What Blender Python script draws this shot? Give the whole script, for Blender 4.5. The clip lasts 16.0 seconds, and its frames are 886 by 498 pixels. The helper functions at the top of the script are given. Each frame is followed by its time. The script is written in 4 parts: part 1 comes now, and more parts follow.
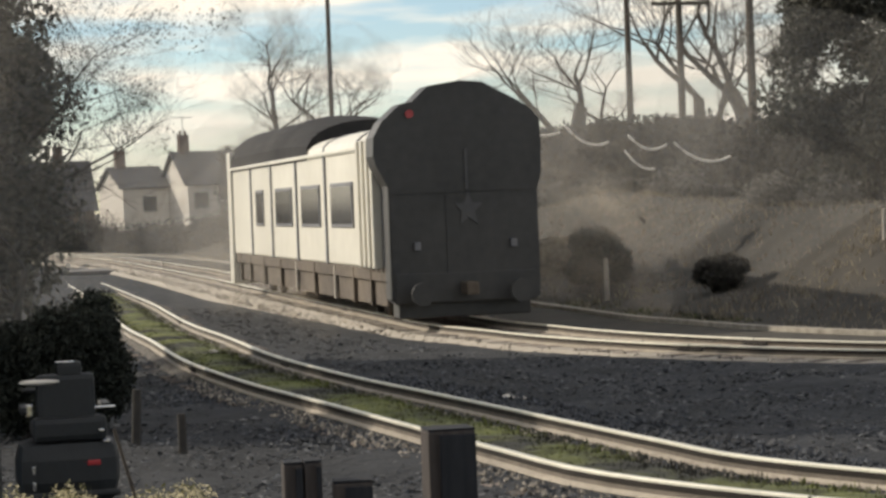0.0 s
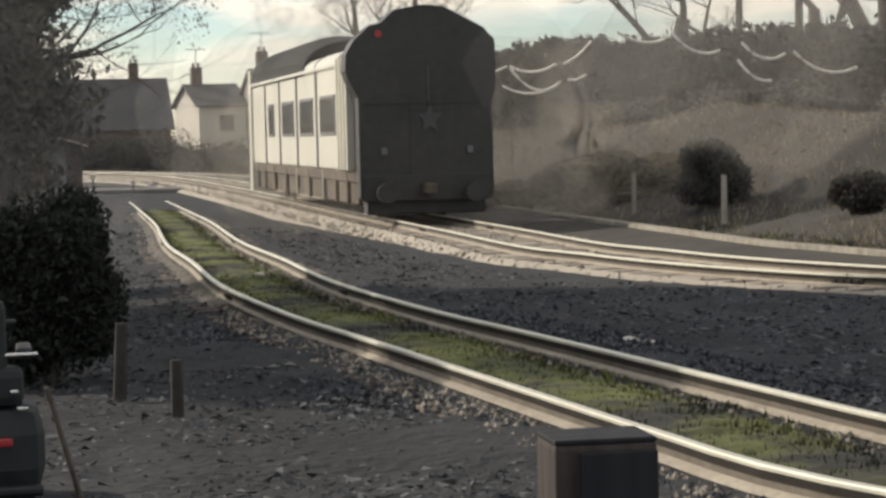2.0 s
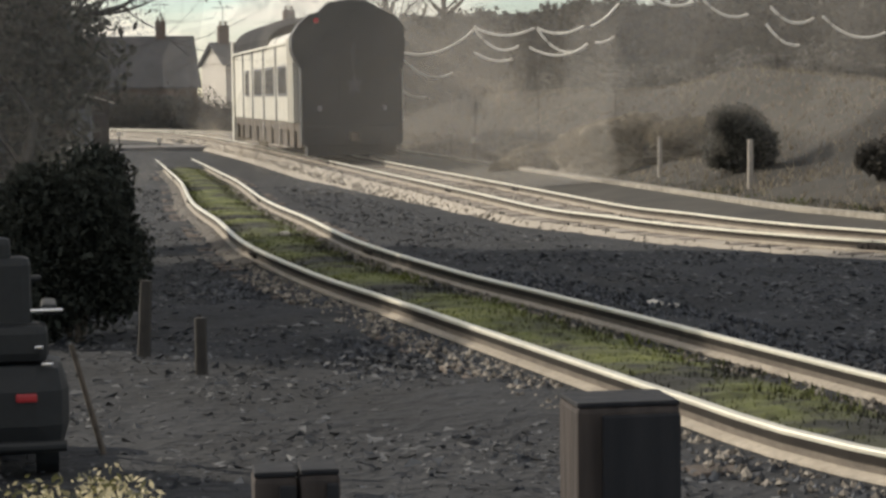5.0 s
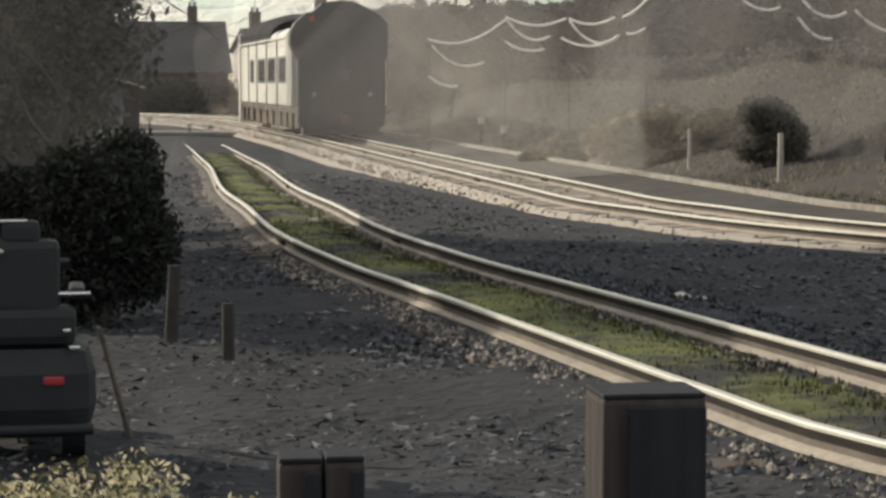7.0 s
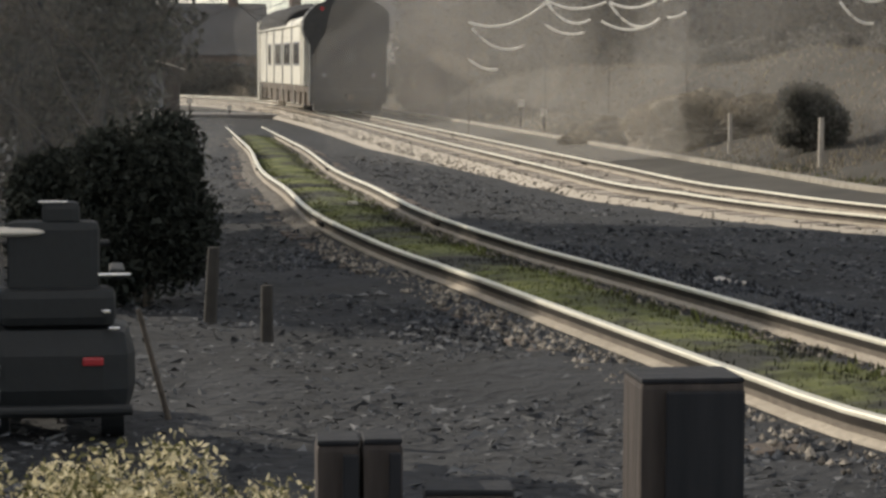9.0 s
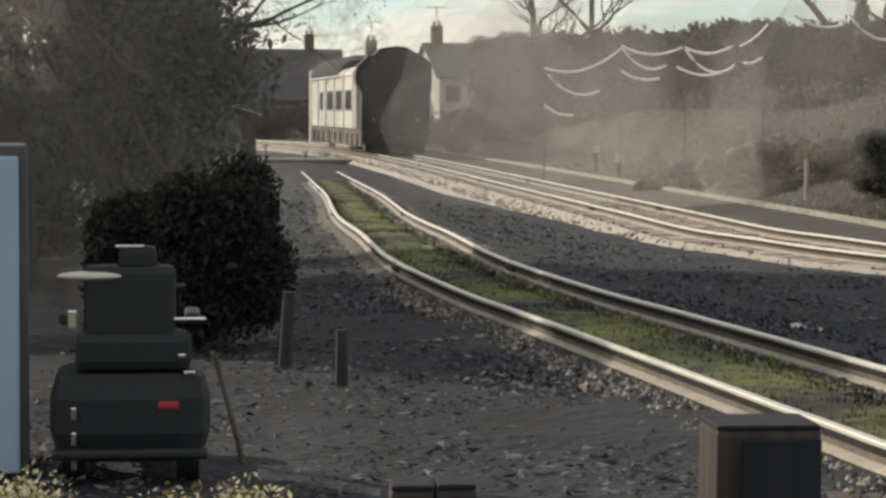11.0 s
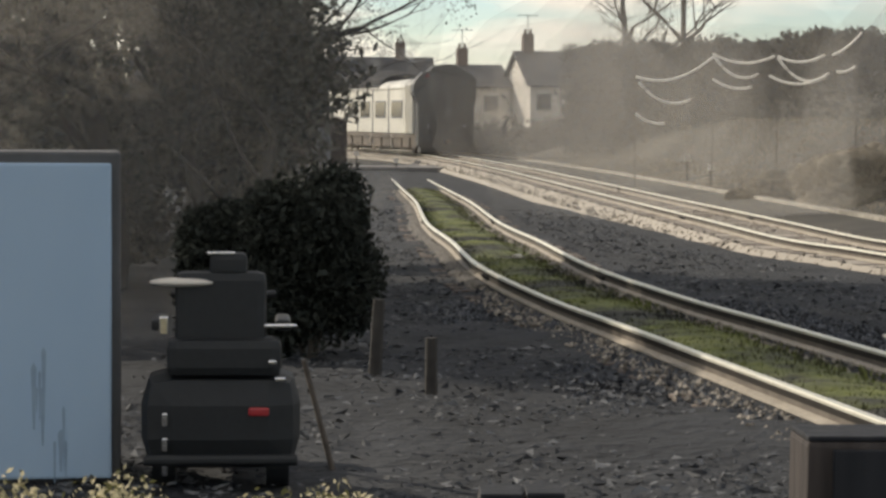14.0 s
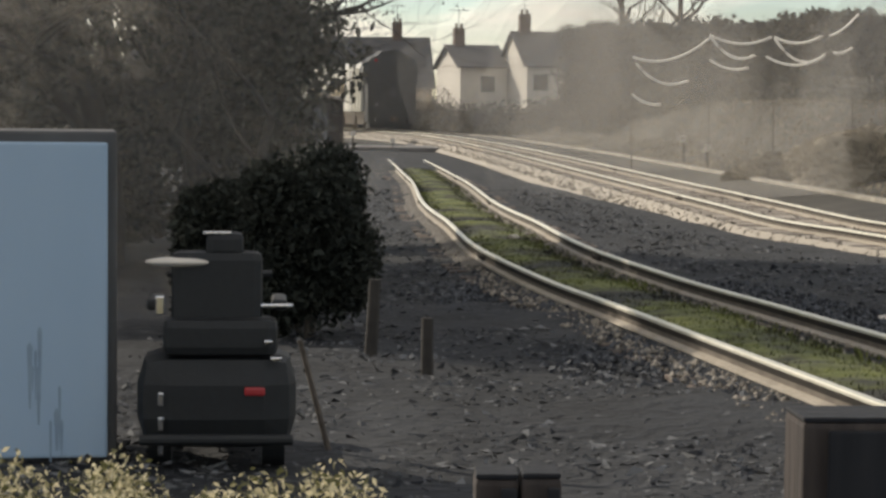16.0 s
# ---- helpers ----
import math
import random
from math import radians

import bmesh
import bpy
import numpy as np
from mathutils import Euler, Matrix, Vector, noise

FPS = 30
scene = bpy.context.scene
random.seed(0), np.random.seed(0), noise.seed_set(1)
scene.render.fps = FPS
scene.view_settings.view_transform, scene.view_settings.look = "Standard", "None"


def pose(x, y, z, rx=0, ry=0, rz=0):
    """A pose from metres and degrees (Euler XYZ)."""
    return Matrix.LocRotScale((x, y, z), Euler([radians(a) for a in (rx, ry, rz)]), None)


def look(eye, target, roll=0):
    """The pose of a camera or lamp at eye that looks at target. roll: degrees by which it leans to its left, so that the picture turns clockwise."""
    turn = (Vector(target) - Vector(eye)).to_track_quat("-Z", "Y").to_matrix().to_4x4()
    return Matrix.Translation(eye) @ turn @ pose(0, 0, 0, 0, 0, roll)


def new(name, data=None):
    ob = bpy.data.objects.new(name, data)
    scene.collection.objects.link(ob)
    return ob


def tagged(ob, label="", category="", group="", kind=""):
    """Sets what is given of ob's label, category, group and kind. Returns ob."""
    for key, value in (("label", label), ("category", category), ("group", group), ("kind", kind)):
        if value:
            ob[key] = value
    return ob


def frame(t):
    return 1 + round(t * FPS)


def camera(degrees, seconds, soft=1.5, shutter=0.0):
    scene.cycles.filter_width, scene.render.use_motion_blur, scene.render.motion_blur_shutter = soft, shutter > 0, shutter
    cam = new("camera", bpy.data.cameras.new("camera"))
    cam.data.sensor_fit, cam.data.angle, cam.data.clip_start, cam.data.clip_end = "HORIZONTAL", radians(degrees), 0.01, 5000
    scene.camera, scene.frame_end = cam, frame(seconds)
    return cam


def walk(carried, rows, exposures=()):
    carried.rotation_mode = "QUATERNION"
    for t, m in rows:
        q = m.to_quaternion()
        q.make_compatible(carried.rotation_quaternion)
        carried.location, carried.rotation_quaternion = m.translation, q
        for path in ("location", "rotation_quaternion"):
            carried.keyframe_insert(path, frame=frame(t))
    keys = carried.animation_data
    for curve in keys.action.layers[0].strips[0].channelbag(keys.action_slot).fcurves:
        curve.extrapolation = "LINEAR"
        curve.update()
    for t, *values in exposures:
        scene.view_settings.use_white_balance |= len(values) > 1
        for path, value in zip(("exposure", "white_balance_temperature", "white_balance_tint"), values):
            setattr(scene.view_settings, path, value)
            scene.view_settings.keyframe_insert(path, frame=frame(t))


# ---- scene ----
# viewpoint: seconds, bearing to the right of north, tilt down, roll, all in degrees, and metres stepped back
VIEW = [
    (0.0, 3.58, 1.22, -2.18, 6.97), (0.25, 3.40, 1.08, -1.80, 3.2), (0.5, 3.18, 0.95, -1.47, 0.97), (0.75, 2.80, 1.42, -1.47, 0.2), (1.0, 2.43, 2.04, -1.50, 0.0),
    (1.5, 1.82, 2.90, -1.41, 0.0), (2.0, 1.37, 2.96, -1.44, 0.0), (2.5, 1.03, 2.70, -1.51, 0.0),
    (3.0, 0.75, 2.47, -1.30, 0.0), (3.5, 0.60, 2.66, -1.21, 0.0), (4.0, 0.66, 3.19, -1.20, 0.0),
    (6.3, 0.60, 4.18, -0.22, 0.0), (6.5, 0.54, 4.15, -0.19, 0.0), (7.0, 0.00, 4.21, 0.00, 0.0),
    (7.5, -0.62, 4.67, 0.05, 0.0), (8.0, -0.69, 5.02, 0.13, 0.0), (8.5, -0.70, 5.01, 0.23, 0.0),
    (9.0, -0.99, 4.64, 0.24, 0.0), (9.5, -1.81, 4.11, 0.16, 0.0), (9.7, -2.21, 3.90, 0.12, 0.0),
    (11.8, -2.94, 3.40, 0.30, 0.0), (12.0, -2.80, 3.34, 0.26, 0.0), (12.5, -3.07, 3.07, 0.15, 0.0),
    (13.0, -3.99, 2.83, 0.17, 0.0), (13.5, -4.98, 2.96, 0.27, 0.0), (14.0, -5.19, 3.31, 0.43, 0.0),
    (14.5, -4.77, 3.57, 0.46, 0.0), (15.0, -4.47, 3.81, 0.59, 0.0), (15.5, -4.73, 3.89, 0.65, 0.0),
    (16.0, -5.09, 3.81, 0.59, 0.0)]
EYE = Vector((0, 0, 2.39))


def view_rows():
    rows = []
    for t, yaw, tilt, roll, back in VIEW:
        a, b = radians(yaw), radians(tilt)
        way = Vector((math.sin(a) * math.cos(b), math.cos(a) * math.cos(b), -math.sin(b)))
        eye = EYE + back * Vector((-0.037, -1, 0.07))
        rows.append((t, look(eye, eye + way, roll)))
    return rows


cam = camera(22.2, 16.0, soft=2.9)
walk(cam, view_rows())

# ---- daylight ----
SUN_AZ, SUN_EL = -60, 24          # degrees left of north, above the horizon
world = bpy.data.worlds.new("sky")
scene.world = world
world.use_nodes = True
wn, wl = world.node_tree.nodes, world.node_tree.links
bg = wn["Background"]
sky = wn.new("ShaderNodeTexSky")
sky.sky_type, sky.sun_disc = "NISHITA", False
sky.sun_elevation, sky.sun_rotation = radians(SUN_EL), radians(SUN_AZ)
sky.air_density, sky.dust_density, sky.ozone_density = 0.9, 0.3, 2.2
tc = wn.new("ShaderNodeTexCoord")
mp = wn.new("ShaderNodeMapping")
mp.inputs["Scale"].default_value = (5, 5, 30)
ns = wn.new("ShaderNodeTexNoise")
ns.inputs["Scale"].default_value, ns.inputs["Detail"].default_value = 1.6, 6
rp = wn.new("ShaderNodeValToRGB")
rp.color_ramp.elements[0].position, rp.color_ramp.elements[1].position = 0.42, 0.60
mx = wn.new("ShaderNodeMix")
mx.data_type = "RGBA"
mx.inputs[7].default_value = (9.25, 8.45, 7.15, 1)
wl.new(tc.outputs["Generated"], mp.inputs["Vector"])
wl.new(mp.outputs[0], ns.inputs["Vector"])
wl.new(ns.outputs[0], rp.inputs[0])
wl.new(rp.outputs[0], mx.inputs[0])
wl.new(sky.outputs[0], mx.inputs[6])
wl.new(mx.outputs[2], bg.inputs["Color"])
bg.inputs["Strength"].default_value = 0.125
sun = new("sun", bpy.data.lights.new("sun", "SUN"))
sun.data.energy, sun.data.angle, sun.data.color = 4.2, radians(0.6), (1.0, 0.90, 0.75)
_a, _e = radians(SUN_AZ), radians(SUN_EL)
sun.matrix_world = look(Vector((math.sin(_a) * math.cos(_e), math.cos(_a) * math.cos(_e), math.sin(_e))) * 50, (0, 0, 0))
scene.view_settings.exposure = 0.0


# ---- materials ----
def material(name, dark, light, rough=0.8, metal=0.0, scale=8.0, bump=0.2, second=0.6, island=0.0, spec=0.5, stretch=(1, 1, 1), ramp=(0.3, 0.7), deep=0.02, thin=0.0):
    """Two colours mixed by noise at two scales, with relief."""
    m = bpy.data.materials.new(name)
    m.use_nodes = True
    n, l = m.node_tree.nodes, m.node_tree.links
    b = n["Principled BSDF"]
    b.inputs["Roughness"].default_value, b.inputs["Metallic"].default_value = rough, metal
    b.inputs["Specular IOR Level"].default_value = spec
    co = n.new("ShaderNodeTexCoord")
    mapping = n.new("ShaderNodeMapping")
    mapping.inputs["Scale"].default_value = stretch
    l.new(co.outputs["Object"], mapping.inputs["Vector"])
    n1, n2 = n.new("ShaderNodeTexNoise"), n.new("ShaderNodeTexNoise")
    n1.inputs["Scale"].default_value, n1.inputs["Detail"].default_value = scale, 5
    n2.inputs["Scale"].default_value, n2.inputs["Detail"].default_value = scale * 0.11, 3
    for k in (n1, n2):
        l.new(mapping.outputs[0], k.inputs["Vector"])
    mixf = n.new("ShaderNodeMix")
    mixf.inputs[0].default_value = second
    l.new(n1.outputs[0], mixf.inputs[2])
    l.new(n2.outputs[0], mixf.inputs[3])
    fac = mixf.outputs[0]
    if island:
        g = n.new("ShaderNodeNewGeometry")
        ob = n.new("ShaderNodeObjectInfo")
        s = n.new("ShaderNodeMath")
        s.operation = "ADD"
        l.new(g.outputs["Random Per Island"], s.inputs[0])
        l.new(ob.outputs["Random"], s.inputs[1])
        fr = n.new("ShaderNodeMath")
        fr.operation = "FRACT"
        l.new(s.outputs[0], fr.inputs[0])
        mi = n.new("ShaderNodeMix")
        mi.inputs[0].default_value = island
        l.new(fac, mi.inputs[2])
        l.new(fr.outputs[0], mi.inputs[3])
        fac = mi.outputs[0]
    r = n.new("ShaderNodeValToRGB")
    r.color_ramp.elements[0].position, r.color_ramp.elements[1].position = ramp
    r.color_ramp.elements[0].color, r.color_ramp.elements[1].color = (*dark, 1), (*light, 1)
    l.new(fac, r.inputs[0])
    l.new(r.outputs[0], b.inputs["Base Color"])
    if bump:
        bp = n.new("ShaderNodeBump")
        bp.inputs["Strength"].default_value, bp.inputs["Distance"].default_value = bump, deep
        l.new(n1.outputs[0], bp.inputs["Height"])
        l.new(bp.outputs[0], b.inputs["Normal"])
    if thin:
        tl, ms = n.new("ShaderNodeBsdfTranslucent"), n.new("ShaderNodeMixShader")
        ms.inputs[0].default_value = thin
        l.new(r.outputs[0], tl.inputs[0])
        l.new(b.outputs[0], ms.inputs[1])
        l.new(tl.outputs[0], ms.inputs[2])
        l.new(ms.outputs[0], n["Material Output"].inputs[0])
    return m


M = {
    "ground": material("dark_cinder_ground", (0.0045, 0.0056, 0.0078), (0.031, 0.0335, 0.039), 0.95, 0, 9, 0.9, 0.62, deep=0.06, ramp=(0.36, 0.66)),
    "ballast": material("pale_ballast", (0.085, 0.075, 0.064), (0.38, 0.34, 0.285), 0.9, 0, 14, 0.8, 0.3, 0.5),
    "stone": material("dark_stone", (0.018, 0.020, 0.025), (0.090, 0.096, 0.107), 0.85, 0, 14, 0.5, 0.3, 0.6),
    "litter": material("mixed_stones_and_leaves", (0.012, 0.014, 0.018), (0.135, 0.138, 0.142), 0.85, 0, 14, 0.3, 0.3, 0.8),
    "rail": material("worn_rail_steel", (0.62, 0.60, 0.51), (0.80, 0.77, 0.66), 0.5, 0.75, 30, 0.05),
    "rust": material("dusty_rail_web", (0.09, 0.076, 0.062), (0.19, 0.162, 0.13), 0.8, 0.1, 40, 0.3),
    # dark tone painted as the rail head's shadow, shared with the joint plates
    "neck": material("joint_steel_and_head_shadow", (0.012, 0.010, 0.009), (0.04, 0.032, 0.026), 0.7, 0.2, 30, 0.1),
    # the foot's paleness is sunlight on its sloping top, put into the colour
    "foot": material("sunlit_rail_foot", (0.28, 0.24, 0.19), (0.54, 0.48, 0.39), 0.7, 0.0, 18, 0.3, 0.4),
    # winter bark with the crowns' shade put into its colour, also on two posts
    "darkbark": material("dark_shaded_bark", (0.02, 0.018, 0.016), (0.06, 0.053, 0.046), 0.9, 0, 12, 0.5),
    "sleeper": material("weathered_timber_sleeper", (0.07, 0.055, 0.045), (0.22, 0.18, 0.15), 0.9, 0, 18, 0.5, 0.4, 0.4),
    "grass": material("mossy_grass", (0.018, 0.018, 0.012), (0.135, 0.15, 0.033), 0.85, 0, 6, 0.4, 0.7, 0.15, ramp=(0.45, 0.60)),
    "dry": material("dry_grass", (0.13, 0.11, 0.08), (0.40, 0.35, 0.27), 0.9, 0, 3, 0.3, 0.4, 0.5, thin=0.4),
    "bank": material("dry_earth_bank", (0.022, 0.020, 0.017), (0.075, 0.067, 0.054), 0.95, 0, 1.5, 0.5),
    "leaf": material("dark_evergreen_leaf", (0.05, 0.049, 0.042), (0.14, 0.138, 0.118), 0.6, 0, 5, 0.0, 0.3, 0.6, 0.3, thin=0.45),
    "leafdark": material("deep_green_leaf", (0.020, 0.022, 0.018), (0.062, 0.068, 0.058), 0.85, 0, 5, 0.0, 0.3, 0.5, 0.08, thin=0.3),
    "scrub": material("winter_scrub", (0.10, 0.095, 0.085), (0.22, 0.21, 0.19), 0.85, 0, 2, 0.0, 0.4, 0.6, thin=0.35),
    "wood_edge": material("dense_winter_wood", (0.035, 0.033, 0.029), (0.095, 0.088, 0.076), 0.85, 0, 2, 0.0, 0.4, 0.6, 0.3, thin=0.25),
    "bark": material("winter_bark", (0.05, 0.042, 0.034), (0.16, 0.135, 0.11), 0.9, 0, 12, 0.5, 0.4),
    "cream": material("cream_coach_paint", (0.58, 0.55, 0.47), (0.74, 0.71, 0.62), 0.42, 0, 3, 0.03, 0.7),
    "black": material("near_black_coach_end", (0.022, 0.022, 0.022), (0.058, 0.056, 0.053), 0.55, 0, 5, 0.1),
    "roof": material("dark_coach_roof", (0.018, 0.018, 0.02), (0.045, 0.043, 0.042), 0.85, 0, 4, 0.1, spec=0.15),
    "under": material("grimy_underframe", (0.05, 0.04, 0.032), (0.17, 0.135, 0.10), 0.85, 0, 6, 0.3),
    "grey": material("faded_grey_paint", (0.10, 0.10, 0.11), (0.2, 0.2, 0.21), 0.6, 0, 5, 0.05),
    "dimgrey": material("dulled_grey_paint", (0.06, 0.06, 0.062), (0.10, 0.10, 0.102), 0.7, 0, 5, 0.05),
    "glass": material("dark_window_glass", (0.02, 0.022, 0.025), (0.035, 0.037, 0.04), 0.12, 0, 2, 0.0),
    "red": material("red_lens", (0.30, 0.025, 0.03), (0.42, 0.05, 0.055), 0.25, 0, 5, 0.0),
    "white": material("white_render", (0.52, 0.48, 0.42), (0.72, 0.67, 0.60), 0.85, 0, 2, 0.1),
    "slate": material("dark_slate", (0.035, 0.035, 0.04), (0.11, 0.105, 0.105), 0.7, 0, 3, 0.3, 0.4),
    "brick": material("brown_brick", (0.08, 0.055, 0.045), (0.17, 0.12, 0.095), 0.9, 0, 8, 0.3),
    "wood": material("old_post_timber", (0.026, 0.022, 0.021), (0.085, 0.07, 0.063), 0.85, 0, 22, 0.6, 0.4, 0, 0.3, (1, 1, 0.12)),
    "blackwood": material("black_timber", (0.008, 0.009, 0.012), (0.026, 0.027, 0.031), 0.75, 0, 22, 0.4, 0.4, 0, 0.3, (1, 1, 0.12)),
    # very pale, so that the cables' sun glint is in the colour
    "cable": material("glinting_cable", (0.72, 0.69, 0.62), (0.88, 0.85, 0.78), 0.4, 0.0, 20, 0.0),
    "panel": material("pale_blue_panel_paint", (0.30, 0.42, 0.56), (0.40, 0.52, 0.65), 0.55, 0, 2, 0.05, 0.7, 0, 0.5, (1, 1, 0.35)),
    "streak": material("blue_grey_stain", (0.19, 0.26, 0.34), (0.30, 0.40, 0.51), 0.7, 0, 12, 0.05),
    "chrome": material("bright_chrome", (0.75, 0.75, 0.75), (0.9, 0.9, 0.9), 0.15, 1.0, 8, 0.0),
    "vinyl": material("black_vinyl", (0.006, 0.0075, 0.009), (0.015, 0.017, 0.019), 0.6, 0, 20, 0.1),
    "concrete": material("weathered_concrete", (0.30, 0.27, 0.23), (0.52, 0.47, 0.41), 0.9, 0, 6, 0.3, 0.5),
    "troughing": material("stained_concrete", (0.16, 0.145, 0.12), (0.46, 0.42, 0.35), 0.9, 0, 5, 0.5, 0.4),
    "asphalt": material("pale_worn_asphalt", (0.10, 0.095, 0.09), (0.22, 0.205, 0.19), 0.85, 0, 6, 0.2),
    "twig": material("pale_seed_heads", (0.10, 0.10, 0.04), (0.74, 0.66, 0.44), 0.85, 0, 6, 0.0, 0.4, 0.75, thin=0.3),
}


# ---- mesh helpers ----
def mesh_of(name, bm, mats, smooth=False):
    me = bpy.data.meshes.new(name)
    bm.to_mesh(me)
    bm.free()
    for k in (mats if isinstance(mats, (list, tuple)) else [mats]):
        me.materials.append(M[k])
    if smooth:
        me.shade_smooth()
    return me


def part(name, bm, mat, parent, label="", smooth=False, at=None):
    ob = new(name, mesh_of(name, bm, mat, smooth))
    ob.parent = parent
    if at is not None:
        ob.matrix_basis = at
    if label:
        ob["label"] = label
    return ob


def thing(name, m, label, category, group="", kind=""):
    e = new(name)
    e.empty_display_size = 0.2
    e.matrix_basis = m
    return tagged(e, label, category, group, kind)


def raw(name, verts, faces, mat, smooth=False):
    me = bpy.data.meshes.new(name)
    me.from_pydata(verts, [], faces)
    me.materials.append(M[mat])
    if smooth:
        me.shade_smooth()
    me.update()
    return me


def box(bm, cx, cy, cz, sx, sy, sz, bevel=0.0, m=None):
    r = bmesh.ops.create_cube(bm, size=1, matrix=(m or Matrix()) @ Matrix.Translation((cx, cy, cz)) @ Matrix.Diagonal((sx, sy, sz, 1)))
    if bevel:
        es = {e for v in r["verts"] for e in v.link_edges}
        bmesh.ops.bevel(bm, geom=list(es), offset=bevel, segments=2, affect="EDGES", profile=0.6)
    return bm


def boxed(cx, cy, cz, sx, sy, sz, bevel=0.0):
    return box(bmesh.new(), cx, cy, cz, sx, sy, sz, bevel)


def rod(bm, a, b, r0, r1=None, seg=8):
    a, b = Vector(a), Vector(b)
    d = b - a
    m = Matrix.Translation((a + b) / 2) @ d.to_track_quat("Z", "Y").to_matrix().to_4x4()
    bmesh.ops.create_cone(bm, cap_ends=True, segments=seg, radius1=r0, radius2=r1 if r1 is not None else r0, depth=d.length, matrix=m)
    return bm


def tube(points, radii, seg=6):
    """Vertices and faces of a tube along points."""
    verts, faces = [], []
    pts = [Vector(p) for p in points]
    for i, p in enumerate(pts):
        d = (pts[min(i + 1, len(pts) - 1)] - pts[max(i - 1, 0)]).normalized()
        u = d.orthogonal().normalized()
        v = d.cross(u)
        for k in range(seg):
            a = 2 * math.pi * k / seg
            verts.append(p + (u * math.cos(a) + v * math.sin(a)) * radii[i])
    for i in range(len(pts) - 1):
        for k in range(seg):
            a, b = i * seg + k, i * seg + (k + 1) % seg
            faces.append((a, b, b + seg, a + seg))
    return verts, faces


def smooth01(a, b, x):
    t = np.clip((x - a) / (b - a), 0, 1)
    return t * t * (3 - 2 * t)


# ---- track lines ----
def spline(keys, step):
    """A smooth line through keys (x, y), sampled about every step metres: points and headings."""
    k = [Vector(p) for p in keys]
    k = [2 * k[0] - k[1]] + k + [2 * k[-1] - k[-2]]
    out = []
    for i in range(1, len(k) - 2):
        n = max(1, int((k[i + 1] - k[i]).length / step))
        for j in range(n):
            t = j / n
            out.append(0.5 * (2 * k[i] + (k[i + 1] - k[i - 1]) * t + (2 * k[i - 1] - 5 * k[i] + 4 * k[i + 1] - k[i + 2]) * t * t
                              + (3 * k[i] - k[i - 1] - 3 * k[i + 1] + k[i + 2]) * t ** 3))
    out.append(k[-2])
    return np.array([tuple(p) for p in out])


MAIN = spline([(30, 19), (23, 20), (17, 21.5), (12.5, 23.5), (9, 26), (6.8, 28.5), (5.35, 31), (4.4, 33.2), (3.7, 35.5), (2.9, 38.2),
               (1.9, 44.5), (-0.44, 59), (-3.54, 78.5), (-5.29, 89), (-8.83, 108.5), (-11.9, 122.5), (-15.3, 133), (-19.2, 142),
               (-23.7, 150), (-29, 157), (-36, 163), (-46, 167), (-60, 170)], 0.5)
SIDING = spline([(9.0, 3.5), (6.3, 6.2), (4.2, 8.6), (2.75, 11), (2.17, 13), (1.80, 14.5), (0.98, 17.9), (0.47, 20), (-0.36, 23.4), (-1.46, 29.1),
                 (-2.42, 36), (-3.6, 44), (-5.25, 58), (-6.7, 69), (-8.3, 81), (-10.2, 95)], 0.5)


SIDING_FINE = np.array([SIDING[i] * (1 - f) + SIDING[i + 1] * f for i in range(len(SIDING) - 1) for f in (0, 0.25, 0.5, 0.75)])

SIDING_FAR = SIDING_FINE[SIDING_FINE[:, 1] > 27]


def normals(line):
    d = np.gradient(line, axis=0)
    d /= np.linalg.norm(d, axis=1)[:, None]
    return np.c_[d[:, 1], -d[:, 0]]      # to the right of travel


def main_head(y):
    return 0.45 + 0 * y


def siding_head(y):
    return 0.79 - 0.0095 * y


def offset_to(line, x, y):
    """Signed distance of points from a line, positive to the right of travel."""
    nr = normals(line)
    best = np.full(x.shape, 1e9)
    sign = np.zeros(x.shape)
    for p, q in zip(line[::2], nr[::2]):
        dx, dy = x - p[0], y - p[1]
        d = np.hypot(dx, dy)
        m = d < best
        best = np.where(m, d, best)
        sign = np.where(m, np.sign(dx * q[0] + dy * q[1]), sign)
    return best * sign


def bank_rise(d):
    """Height of the bank by the distance from the main line."""
    return 0.12 + 0.55 * smooth01(4.2, 7.5, d) + 1.75 * smooth01(7.0, 10.5, d) + 0.5 * smooth01(11, 20, d)


def bank_hump(x, y):
    return 0.55 * np.exp(-((x - 8.9) / 3.0) ** 2 - ((y - 62) / 6.5) ** 2)


def ground_z(x, y):
    """Height of the ground sheet."""
    x, y = np.asarray(x, float), np.asarray(y, float)
    d = offset_to(MAIN, x, y)
    z = 0.60 - 0.0095 * np.clip(y, -10, 70)
    s = offset_to(SIDING, x, y)
    z = z - 0.06 * smooth01(1.2, 2.2, np.abs(s)) * smooth01(60, 110, 130 - y)
    right = bank_rise(d) * (1 - smooth01(95, 118, y) * (1 - smooth01(-9, 2, x)))
    w = smooth01(-1.45, -0.6, d)
    z = z * (1 - w) + 0.12 * w
    right = right + bank_hump(x, y)
    z = np.where(d > 3.4, right, z)
    far = smooth01(170, 400, np.hypot(x, y))
    return z * (1 - far) + far * 2.0


def gz(x, y):
    return float(ground_z(np.array([x]), np.array([y]))[0])


